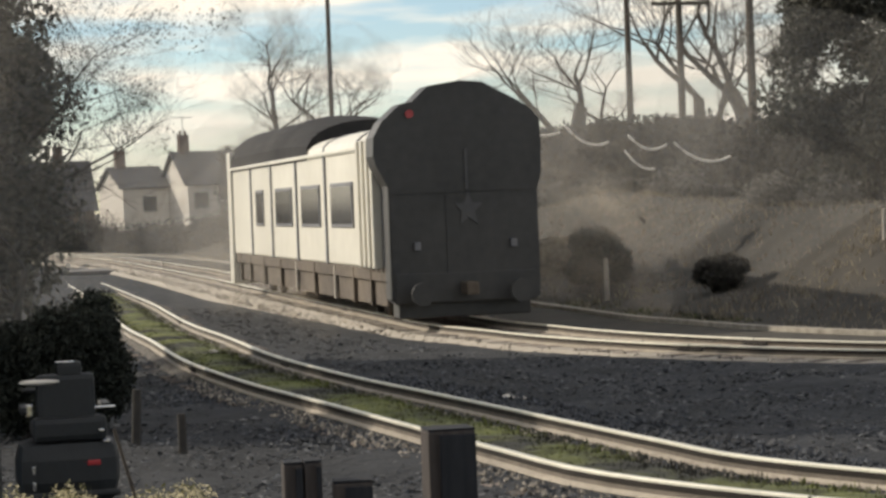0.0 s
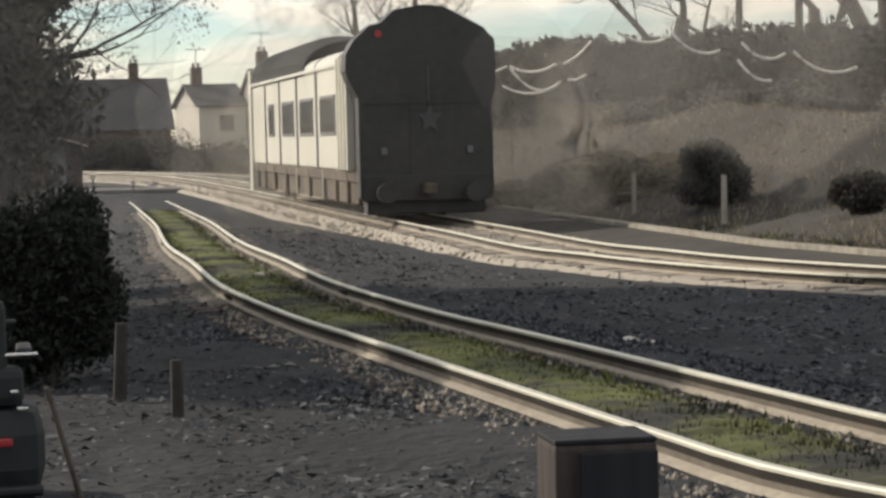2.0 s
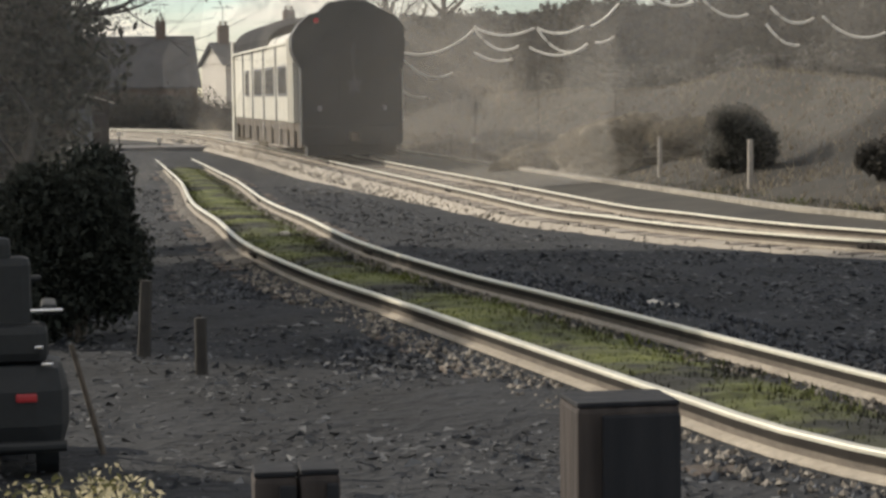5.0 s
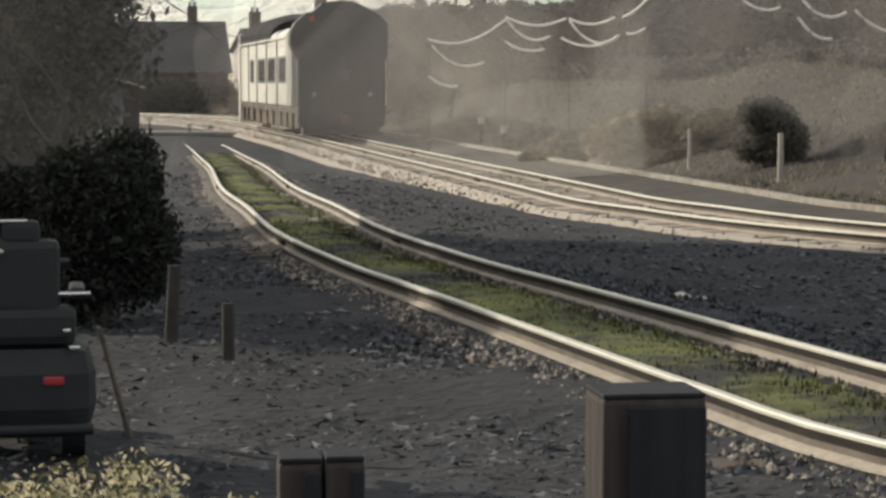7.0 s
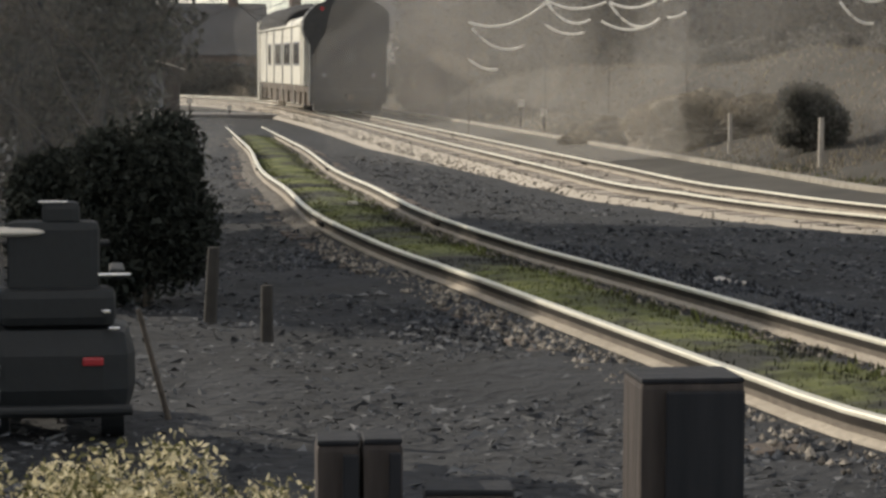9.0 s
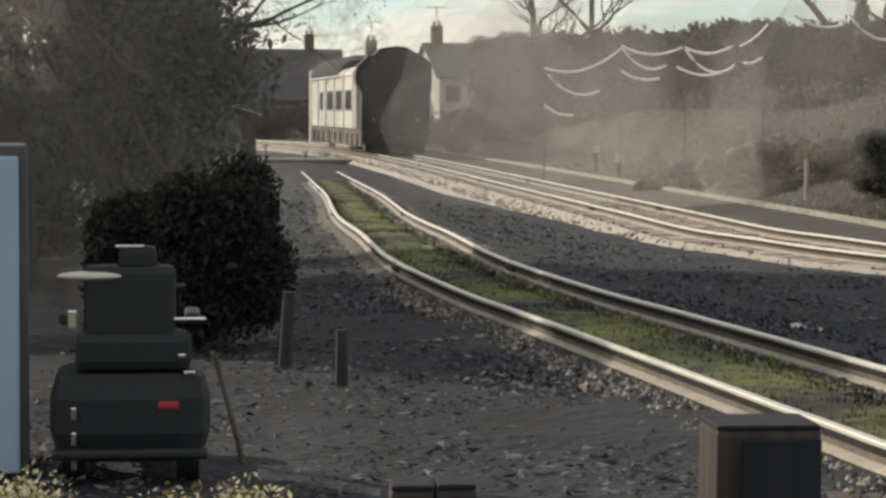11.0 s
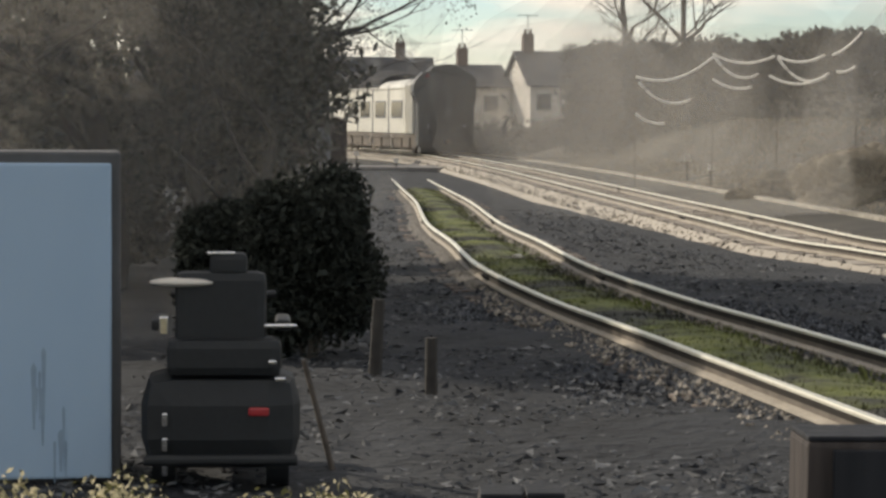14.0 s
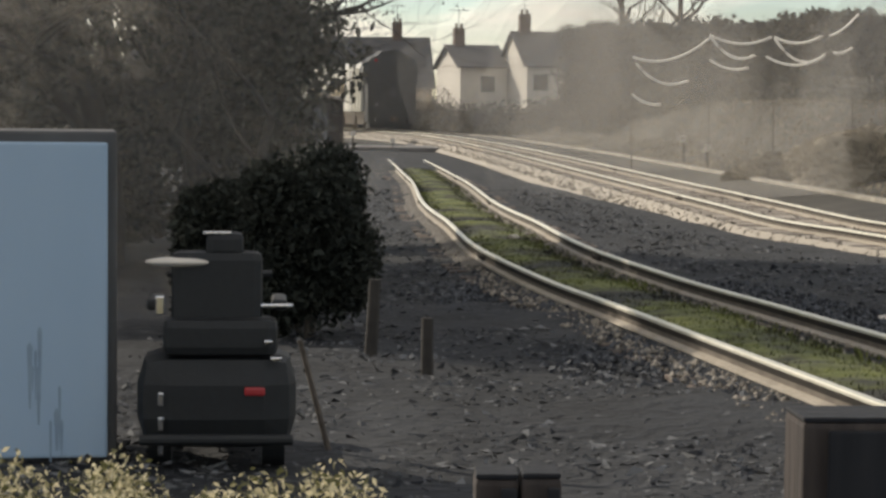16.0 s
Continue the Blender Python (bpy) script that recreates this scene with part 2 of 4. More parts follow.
# ---- ground sheet ----
def build_ground():
    xs = np.unique(np.concatenate([np.linspace(-3000, -60, 12), np.linspace(-60, -20, 30), np.linspace(-20, 30, 170), np.linspace(30, 80, 40), np.linspace(80, 3000, 12)]))
    ys = np.unique(np.concatenate([np.linspace(-600, -20, 6), np.linspace(-20, 5, 25), np.linspace(5, 60, 190), np.linspace(60, 180, 170), np.linspace(180, 3500, 16)]))
    X, Y = np.meshgrid(xs, ys)
    Z = ground_z(X, Y)
    near = (np.hypot(X, Y) < 250)
    D = offset_to(MAIN, X, Y)
    calm = 0.25 + 0.75 * smooth01(2.0, 3.5, np.abs(D))
    for i in range(X.shape[0]):
        for j in range(X.shape[1]):
            if near[i, j]:
                p = Vector((X[i, j] * 1.7, Y[i, j] * 1.7, 0))
                Z[i, j] += calm[i, j] * (0.035 * noise.noise(p) + 0.07 * noise.noise(p * 0.23) + 0.02 * noise.noise(p * 2.6))
    n, w = X.shape
    verts = np.c_[X.ravel(), Y.ravel(), Z.ravel()].tolist()
    faces = [(i * w + j, i * w + j + 1, (i + 1) * w + j + 1, (i + 1) * w + j) for i in range(n - 1) for j in range(w - 1)]
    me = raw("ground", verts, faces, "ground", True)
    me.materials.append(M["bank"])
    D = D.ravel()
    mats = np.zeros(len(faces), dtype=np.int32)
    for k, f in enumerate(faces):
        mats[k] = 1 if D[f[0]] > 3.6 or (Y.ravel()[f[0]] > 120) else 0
    me.polygons.foreach_set("material_index", mats)
    tagged(new("ground", me), "dark cinder ground rising to a dry bank", "ground", kind="structure")


build_ground()


# ---- railway tracks ----
def sweep(line, head, profile, mat, name, closed=True):
    """A profile (offset to the right, height under the rail head) swept along a line."""
    nr = normals(line)
    n = len(profile)
    verts, faces = [], []
    for p, q in zip(line, nr):
        z = float(head(p[1]))
        for o, h in profile:
            verts.append((p[0] + q[0] * o, p[1] + q[1] * o, z + h))
    for i in range(len(line) - 1):
        for k in range(n if closed else n - 1):
            a, b = i * n + k, i * n + (k + 1) % n
            faces.append((a, b, b + n, a + n))
    return raw(name, verts, faces, mat)


def rail_profile(o):
    """Outlines of a rail's web, head and foot, the rail standing o metres right of the centre line."""
    web = [(-0.013, -0.04), (-0.015, -0.12), (0.015, -0.12), (0.013, -0.04)]
    top = [(-0.036, -0.026), (-0.036, -0.008), (-0.028, 0.0), (0.028, 0.0), (0.036, -0.008), (0.036, -0.026)]
    # dark wedge standing for the shadow of the head on the web
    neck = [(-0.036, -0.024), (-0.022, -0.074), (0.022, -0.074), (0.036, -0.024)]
    foot = [(-0.075, -0.150), (-0.075, -0.134), (-0.016, -0.116), (0.016, -0.116), (0.075, -0.134), (0.075, -0.150)]
    return [[(o + x, h) for x, h in k] for k in (web, top, foot, neck)]


def bumpy_strip(line, head, o0, o1, h0, h1, count, size, seed, name, mat):
    """Loose stones lying on a strip along a line."""
    rng = np.random.default_rng(seed)
    nr = normals(line)
    verts, faces = [], []
    for _ in range(count):
        i = rng.integers(0, len(line) - 1)
        f, u = rng.random(), rng.random()
        p = line[i] * (1 - f) + line[i + 1] * f
        o = o0 + (o1 - o0) * u
        z = float(head(p[1])) + h0 + (h1 - h0) * u
        c = np.array([p[0] + nr[i][0] * o, p[1] + nr[i][1] * o, z])
        r = size * (0.5 + rng.random())
        b = len(verts)
        for d in ((1, 0, 0), (-1, 0, 0), (0, 1, 0), (0, -1, 0), (0, 0, 1), (0, 0, -1)):
            verts.append(tuple(c + np.array(d) * r * (0.6 + 0.7 * rng.random(3)) + rng.normal(0, r * 0.15, 3)))
        for t in ((0, 2, 4), (2, 1, 4), (1, 3, 4), (3, 0, 4), (2, 0, 5), (1, 2, 5), (3, 1, 5), (0, 3, 5)):
            faces.append(tuple(b + k for k in t))
    return raw(name, verts, faces, mat)


def child(name, me, parent, label="", kind=""):
    ob = new(name, me)
    ob.parent = parent
    return tagged(ob, label, kind=kind)


def build_track(name, line, head, label, bed, bedmat, stones, sink=0.232):
    track = thing(name, Matrix(), label, "railway track", kind="structure")
    child("track_bed", sweep(line, head, bed, bedmat, "track_bed", False), track)
    for o in (-0.7175, 0.7175):
        web, top, foot, neck = rail_profile(o)
        r = child("rail", sweep(line, head, web, "rust", "rail"), track, "rusty steel rail with a polished head")
        child("rail_head", sweep(line, head, top, "rail", "rail_head"), r, "polished rail head")
        child("rail_head_shadow", sweep(line, head, neck, "neck", "rail_head_shadow"), r, "dark flank painted as shadow under the rail head")
        child("rail_foot", sweep(line, head, foot, "foot", "rail_foot"), r, "rail foot with sunlight put into its pale colour")
        # bolted joint plates
        nr_ = normals(line)
        for i in range(14, len(line) - 10, 36):
            p, q = line[i], nr_[i]
            bm = boxed(0, 0, -0.085, 0.075, 0.56, 0.07, 0.006)
            box(bm, 0, 0, -0.012, 0.078, 0.02, 0.028)
            for y in (-0.2, -0.07, 0.07, 0.2):
                box(bm, 0, y, -0.085, 0.115, 0.035, 0.035, 0.005)
            part("fishplate", bm, "neck", track, "dark bolted rail joint", at=pose(p[0] + q[0] * o, p[1] + q[1] * o, float(head(p[1])), 0, 0, math.degrees(math.atan2(q[1], q[0]))))
    for k, (o0, o1, h0, h1, count, size, mat) in enumerate(stones):
        child("stones", bumpy_strip(line, head, o0, o1, h0, h1, count, size, 5 + k, "stones", mat), track, kind="stuff")
    # sleepers
    nr = normals(line)
    bm = boxed(0, 0, 0, 2.5, 0.25, 0.13, 0.015)
    me = mesh_of("sleeper", bm, "sleeper")
    run, want, count = 0.0, 0.0, 0
    for i in range(len(line) - 1):
        run += float(np.linalg.norm(line[i + 1] - line[i]))
        if run >= want and count < 190:
            want += 0.75
            count += 1
            p = line[i]
            ob = new("sleeper", me)
            ob.parent = track
            ob.matrix_basis = pose(p[0], p[1], float(head(p[1])) - sink, 0, 0, math.degrees(math.atan2(-nr[i][1], -nr[i][0])) + random.uniform(-1, 1))
    return track


build_track("main_line", MAIN, main_head, "railway track on pale sunlit stone ballast", [(-1.8, -0.48), (-1.55, -0.36), (-1.27, -0.155), (0, -0.155), (1.5, -0.155), (2.1, -0.28), (2.6, -0.40)], "ballast",
            [(-1.6, -1.2, -0.37, -0.13, 5000, 0.03, "ballast"), (-0.65, 0.65, -0.15, -0.15, 3000, 0.026, "ballast"), (0.8, 2.2, -0.14, -0.28, 3500, 0.03, "ballast")], 0.212)
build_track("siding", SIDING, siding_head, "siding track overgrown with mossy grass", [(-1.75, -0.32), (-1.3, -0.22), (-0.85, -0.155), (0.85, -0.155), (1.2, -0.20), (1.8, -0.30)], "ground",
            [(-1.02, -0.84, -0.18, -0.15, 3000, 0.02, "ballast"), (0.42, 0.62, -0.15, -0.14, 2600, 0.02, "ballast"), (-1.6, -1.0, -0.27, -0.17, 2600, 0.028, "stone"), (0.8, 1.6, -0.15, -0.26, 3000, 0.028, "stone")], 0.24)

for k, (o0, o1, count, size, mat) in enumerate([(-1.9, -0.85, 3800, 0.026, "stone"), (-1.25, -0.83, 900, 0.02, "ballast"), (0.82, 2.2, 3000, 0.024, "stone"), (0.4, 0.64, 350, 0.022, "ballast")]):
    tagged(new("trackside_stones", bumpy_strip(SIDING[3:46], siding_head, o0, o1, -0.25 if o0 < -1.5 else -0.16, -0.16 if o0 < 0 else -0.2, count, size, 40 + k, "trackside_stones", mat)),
           "loose stones beside the siding rails", "stones", kind="stuff")

# pale stone fillets packed against the siding rails, and the mossy bed between them
def fillet(o, name, mat, label):
    ob = new(name, sweep(SIDING_FAR if mat == "ballast" else SIDING_FINE, siding_head, o, mat, name, False))
    for v in ob.data.vertices:
        k = 0.03 if mat == "ballast" else 0.035
        v.co += Vector((k * noise.noise(v.co * 6.0), 0, k * noise.noise(v.co * 5.0 + Vector((9, 0, 0)))))
    tagged(ob, label, name.replace("_", " "), kind="structure")


fillet([(-1.14, -0.24), (-1.02, -0.165), (-0.90, -0.14), (-0.80, -0.135)], "stone_edging", "ballast", "pale packed stone against the siding rail")
fillet([(0.42, -0.16), (0.50, -0.14), (0.63, -0.135)], "stone_edging", "ballast", "pale packed stone against the siding rail")
fillet([(-0.62, -0.145), (-0.5, -0.12), (-0.2, -0.09), (0.1, -0.10), (0.44, -0.145)], "moss_bed", "grass", "uneven mossy turf between the siding rails")


def blades(name, where, count, height, width, mat, seed, lean=0.5):
    """Tufts of blades; where(rng) gives a foot point."""
    rng = np.random.default_rng(seed)
    verts, faces = [], []
    for _ in range(count):
        c = where(rng)
        for _k in range(3):
            a = rng.random() * 6.283
            h = height * (0.4 + 0.9 * rng.random())
            w = width * (0.6 + 0.8 * rng.random())
            dx, dy = math.cos(a), math.sin(a)
            l = lean * h * rng.random()
            b = len(verts)
            x, y, z = c[0] + rng.normal(0, height * 0.3), c[1] + rng.normal(0, height * 0.3), c[2] - 0.02
            verts += [(x - dy * w, y + dx * w, z), (x + dy * w, y - dx * w, z), (x + dx * l * 0.5 + dy * w * 0.6, y + dy * l * 0.5 - dx * w * 0.6, z + h * 0.6), (x + dx * l, y + dy * l, z + h)]
            faces += [(b, b + 1, b + 2), (b, b + 2, b + 3)]
    return raw(name, verts, faces, mat)


def in_track(rng):
    i = rng.integers(2, len(SIDING) - 2)
    p, q = SIDING[i], SIDING_N[i]
    o = np.clip(rng.normal(-0.12, 0.3), -0.6, 0.5)
    j = rng.uniform(-0.3, 0.3)
    return (p[0] + q[0] * o - q[1] * j, p[1] + q[1] * o + q[0] * j, siding_head(p[1]) - 0.11)


SIDING_N = normals(SIDING)
def near_tuft(rng):
    i = rng.integers(8, 60)
    p, q = SIDING[i], SIDING_N[i]
    o = np.clip(rng.normal(0.0, 0.25), -0.5, 0.4)
    return (p[0] + q[0] * o, p[1] + q[1] * o + rng.uniform(-0.25, 0.25), siding_head(p[1]) - 0.11)


tagged(new("grass_tufts", blades("grass_tufts", near_tuft, 2600, 0.06, 0.007, "grass", 6, 0.9)), "longer yellow-green grass tufts in the siding", "grass", kind="stuff")
tagged(new("track_grass", blades("track_grass", in_track, 15000, 0.042, 0.008, "grass", 3)), "short mossy grass between the siding rails", "grass", kind="stuff")


# ---- train ----
def arch(w, eave, top, n=14):
    """Roof outline from the left eave to the right one."""
    return [(-w * math.cos(math.pi * i / n), eave + (top - eave) * math.sin(math.pi * i / n) ** 0.8) for i in range(n + 1)]


def prism(outline, y0, y1):
    bm = bmesh.new()
    a = [bm.verts.new((x, y0, z)) for x, z in outline]
    b = [bm.verts.new((x, y1, z)) for x, z in outline]
    bm.faces.new(a)
    bm.faces.new(b[::-1])
    for i in range(len(a)):
        j = (i + 1) % len(a)
        bm.faces.new((a[j], a[i], b[i], b[j]))
    bmesh.ops.recalc_face_normals(bm, faces=bm.faces)
    return bm


W, EAVE, TOP, LEN = 1.57, 3.58, 4.72, 24.0


def build_coach():
    c = thing("railway_coach", Matrix(), "cream railway coach with a dark roof and black end", "railway coach")
    part("body", boxed(0, LEN / 2 + 0.4, 2.35, 2 * W - 0.06, LEN - 2.0, 2.46, 0.04), "cream", c)
    for name, mat, label, rings_at in (
            ("near_roof", "cream", "low cream roof with a rounded shoulder", ((1.1, 0.50), (4, 0.52), (7, 0.52), (10.2, 0.50))),
            ("roof", "roof", "tall dark arched roof over the front half", ((9.4, 0.86), (11, 1.0), (13.5, TOP - EAVE), (16, TOP - EAVE), (19, TOP - EAVE), (LEN - 0.45, TOP - EAVE)))):
        ro = bmesh.new()
        rings = []
        for y, rise in rings_at:
            w = W if mat == "cream" else W + 0.02
            rings.append([ro.verts.new((x, y, z)) for x, z in arch(w, EAVE, EAVE + rise) + [(w, EAVE - 0.06), (-w, EAVE - 0.06)]])
        for p, q in zip(rings, rings[1:]):
            for i in range(len(p)):
                j = (i + 1) % len(p)
                ro.faces.new((p[j], p[i], q[i], q[j]))
        ro.faces.new(rings[0])
        ro.faces.new(rings[-1][::-1])
        bmesh.ops.recalc_face_normals(ro, faces=ro.faces)
        part(name, ro, mat, c, label)
    for y in (2.95, 7.1):
        part("roof_strap", prism([(x * 1.006, z + 0.02) for x, z in arch(W, EAVE, EAVE + 0.52)] + [(W * 0.97, EAVE), (-W * 0.97, EAVE)], y, y + 0.14), "grey", c, "grey strap over the roof")
    # end wall with its heavy roof hood
    hood = [(-1.74, 3.15), (-1.80, 3.35), (-1.78, 3.72), (-1.60, 4.02), (-1.22, 4.36), (-0.98, 4.40), (-0.66, 4.70), (0, 4.80), (0.45, 4.76), (0.88, 4.53), (1.34, 4.28), (1.60, 4.0), (1.62, 3.5), (1.60, 2.9)]
    part("end_hood", prism(hood + [(1.50, 2.6), (-1.45, 2.6)], 0.0, 0.75), "black", c, "black roof hood")
    part("end_wall", boxed(0, 0.30, 1.72, 2 * W - 0.08, 0.55, 2.5, 0.06), "black", c, "black end wall")
    part("buffer_beam", boxed(0, 0.25, 0.72, 2.9, 0.5, 0.6, 0.03), "black", c)
    part("gangway", boxed(0.1, 0.02, 1.7, 0.95, 0.03, 1.7, 0.01), "black", c, "black gangway door frame")
    star = bmesh.new()
    pts = [(0.30 * (1 if k % 2 == 0 else 0.45) * math.sin(k * math.pi / 5), 0.36 * (1 if k % 2 == 0 else 0.45) * math.cos(k * math.pi / 5)) for k in range(10)]
    f = star.faces.new([star.verts.new((x + 0.08, -0.002, z + 2.25)) for x, z in pts])
    r = bmesh.ops.extrude_face_region(star, geom=[f])
    bmesh.ops.translate(star, verts=[v for v in r["geom"] if isinstance(v, bmesh.types.BMVert)], vec=(0, -0.03, 0))
    part("star_plate", star, "dimgrey", c, "faded grey star-shaped plate")
    part("lamp_bracket", boxed(0.06, -0.012, 3.05, 0.05, 0.03, 0.8, 0.008), "dimgrey", c, "thin grey upright bracket")
    for x in (-1.0, 1.0):
        b = bmesh.new()
        rod(b, (x, 0, 0.62), (x, -0.45, 0.62), 0.09, seg=12)
        rod(b, (x, -0.45, 0.62), (x, -0.52, 0.62), 0.23, seg=16)
        part("buffer", b, "black", c)
        part("lamp", boxed(x * 0.98, -0.02, 1.55, 0.13, 0.1, 0.16, 0.02), "grey", c, "small end lamp")
    part("tail_lamp", rod(bmesh.new(), (-1.05, 0.02, 4.16), (-1.05, -0.06, 4.16), 0.085, seg=14), "red", c, "red tail lamp")
    part("end_apron", boxed(0, 0.5, 0.42, 2.7, 0.6, 0.6, 0.04), "black", c)
    for sx in (-1, 1):
        for y0, y1 in ((0.9, 6.4), (6.5, 12.0), (12.1, 17.6), (17.7, 23.2)):
            part("skirt", boxed(sx * (W - 0.16), (y0 + y1) / 2, 0.66, 0.06, y1 - y0, 0.62, 0.015), "under", c, "dusty brown side skirt")
        for y in (2.2, 4.2, 6.5, 9.3, 12.0, 14.6, 17.6, 20.4, 22.4):
            part("step_bracket", boxed(sx * (W - 0.08), y, 0.7, 0.08, 0.14, 0.75, 0.02), "concrete" if y in (6.5, 12.0) else "under", c)
    part("coupling", boxed(0, -0.25, 0.7, 0.25, 0.6, 0.25, 0.04), "under", c)
    # ribbed vestibule corner
    for sx in (-1, 1):
        for k in range(4):
            part("vestibule_rib", boxed(sx * (W + 0.02), 0.95 + 0.5 * k, 2.42, 0.20, 0.22, 2.6, 0.03), "cream", c, "cream vertical rib")
        part("vestibule_door", boxed(sx * (W - 0.09), 1.7, 2.3, 0.05, 2.0, 2.4, 0.01), "grey", c)
    # bays of windows
    bays = [5.0, 9.2, 13.4, 18.2]
    for sx in (-1, 1):
        for k, y in enumerate(bays):
            w = 2.5 if k < 3 else 1.2
            yy = y if k < 3 else y - 0.5
            fr = part("window", boxed(sx * (W - 0.015), yy, 2.42, 0.05, w + 0.16, 0.98, 0.02), "grey", c, "dark wide coach window")
            part("pane", boxed(sx * (W + 0.012), yy, 2.42, 0.012, w, 0.82), "glass", fr)
        for y in (2.9, 7.1, 11.3, 15.5, 19.4):
            part("panel_seam", boxed(sx * (W - 0.02), y, 2.36, 0.06, 0.16, 2.5, 0.01), "grey", c, "grey vertical seam strip")
        part("eave_rail", boxed(sx * (W - 0.01), LEN / 2 + 0.4, EAVE + 0.01, 0.09, LEN - 1.6, 0.09, 0.02), "cream", c)
        part("solebar", boxed(sx * (W - 0.12), LEN / 2, 1.0, 0.12, LEN - 0.6, 0.3, 0.02), "under", c, "grimy solebar")
    part("front_end", boxed(0, LEN - 0.35, 2.15, 2 * W + 0.1, 0.7, 3.9, 0.05), "cream", c, "tall cream front bulkhead")
    for y, ln in ((8.3, 2.4), (11.6, 1.8), (14.5, 2.6)):
        part("underfloor_box", boxed(0, y, 0.72, 2.3, ln, 0.55, 0.04), "under", c, "grimy underfloor equipment box")
    for yb in (3.2, LEN - 3.6):
        bg_ = part("bogie", boxed(0, yb, 0.62, 1.9, 2.9, 0.3, 0.05), "under", c, "grimy bogie frame")
        for dy in (-0.95, 0.95):
            for sx in (-1, 1):
                b = bmesh.new()
                rod(b, (sx * 0.66, yb + dy, 0.47), (sx * 0.79, yb + dy, 0.47), 0.47, seg=24)
                rod(b, (sx * 0.79, yb + dy, 0.47), (sx * 0.84, yb + dy, 0.47), 0.16, seg=12)
                part("wheel", b, "under", bg_)
    return c


coach_rear = build_coach()

# distance north of the last coach's end, by the clock
TRAIN = [(0, 37.6), (1, 43.8), (2, 50.6), (3, 56.3), (4, 62.0), (5, 67.7), (6, 73.2), (7, 78.5), (8, 83.8), (9, 89.1), (10, 94.6), (11, 100.2), (12, 105.8),
         (13, 111.8), (14, 118.6), (15, 125.8), (16, 133.0)]
MAIN_RUN = np.concatenate([[0], np.cumsum(np.linalg.norm(np.diff(MAIN, axis=0), axis=1))])


def on_main(s):
    return Vector((float(np.interp(s, MAIN_RUN, MAIN[:, 0])), float(np.interp(s, MAIN_RUN, MAIN[:, 1])), 0.45))


def coach_rows(ahead):
    rows = []
    for t, y in TRAIN:
        i = int(np.argmax(MAIN[:, 1] > y))
        f = (y - MAIN[i - 1, 1]) / (MAIN[i, 1] - MAIN[i - 1, 1])
        s = MAIN_RUN[i - 1] + f * (MAIN_RUN[i] - MAIN_RUN[i - 1]) + ahead
        a, b = on_main(s + 3.2), on_main(s + LEN - 3.6)
        d = (b - a).normalized()
        p = a - d * 3.2
        rows.append((t, pose(p.x, p.y, 0.45, 0, 0, math.degrees(math.atan2(-d.x, d.y)))))
    return rows


# ---- trees and shrubs ----
def leaves(name, blobs, per, size, mat, seed, aspect=1.0, fill=0.5):
    """Small leaves filling and coating ellipsoids (x, y, z, rx, ry, rz)."""
    rng = np.random.default_rng(seed)
    V, F = [], []
    for (x, y, z, rx, ry, rz) in blobs:
        n = int(per)
        d = rng.normal(0, 1, (n, 3))
        d /= np.linalg.norm(d, axis=1)[:, None]
        r = (rng.random(n) ** (fill / 1.5)) * (1 + rng.normal(0, 0.09, n))
        c = d * r[:, None] * np.array([rx, ry, rz]) + np.array([x, y, z])
        u = rng.normal(0, 1, (n, 3))
        u /= np.linalg.norm(u, axis=1)[:, None]
        v = np.cross(u, rng.normal(0, 1, (n, 3)))
        v /= np.linalg.norm(v, axis=1)[:, None] + 1e-9
        s = size * (0.5 + rng.random(n))[:, None]
        q = np.stack([c - u * s, c + v * s * 0.45 * aspect, c + u * s, c - v * s * 0.45 * aspect], 1)
        V.append(q.reshape(-1, 3))
        base = sum(len(k) for k in V[:-1])
        F.append(np.arange(n * 4).reshape(n, 4) + base)
    return raw(name, np.concatenate(V).tolist(), np.concatenate(F).tolist(), mat)


def limbs(seed, height, trunk_r, spread, levels=5, first=0.3, droop=0.0, kids=3):
    """A branching skeleton as tubes. Returns vertices, faces, tips."""
    rng = random.Random(seed)
    verts, faces, tips = [], [], []

    def grow(p, d, length, r, level):
        pts, rad = [p], [r]
        n = 4
        for i in range(n):
            d = (d + Vector((rng.gauss(0, 0.13), rng.gauss(0, 0.13), rng.gauss(0.04 - droop, 0.08)))).normalized()
            p = p + d * length / n
            pts.append(p)
            rad.append(r * (1 - 0.42 * (i + 1) / n))
        v, f = tube(pts, rad, 7 if level == 0 else (5 if level < 3 else 3))
        b = len(verts)
        verts.extend(v)
        faces.extend(tuple(b + k for k in q) for q in f)
        if level >= levels - 1:
            tips.append(p)
            return
        for k in range(kids + (1 if level else 0)):
            at = pts[-1] if k == 0 else pts[rng.randint(2, n)]
            side = Vector((rng.gauss(0, 1), rng.gauss(0, 1), rng.gauss(0.25, 0.4))).normalized()
            nd = (d * (1 - spread) + side * spread).normalized()
            grow(at, nd, length * rng.uniform(0.58, 0.82), rad[-1] * rng.uniform(0.55, 0.8), level + 1)

    grow(Vector((0, 0, -0.3)), Vector((rng.gauss(0, 0.03), rng.gauss(0, 0.03), 1)), height * first, trunk_r, 0)
    return verts, faces, tips


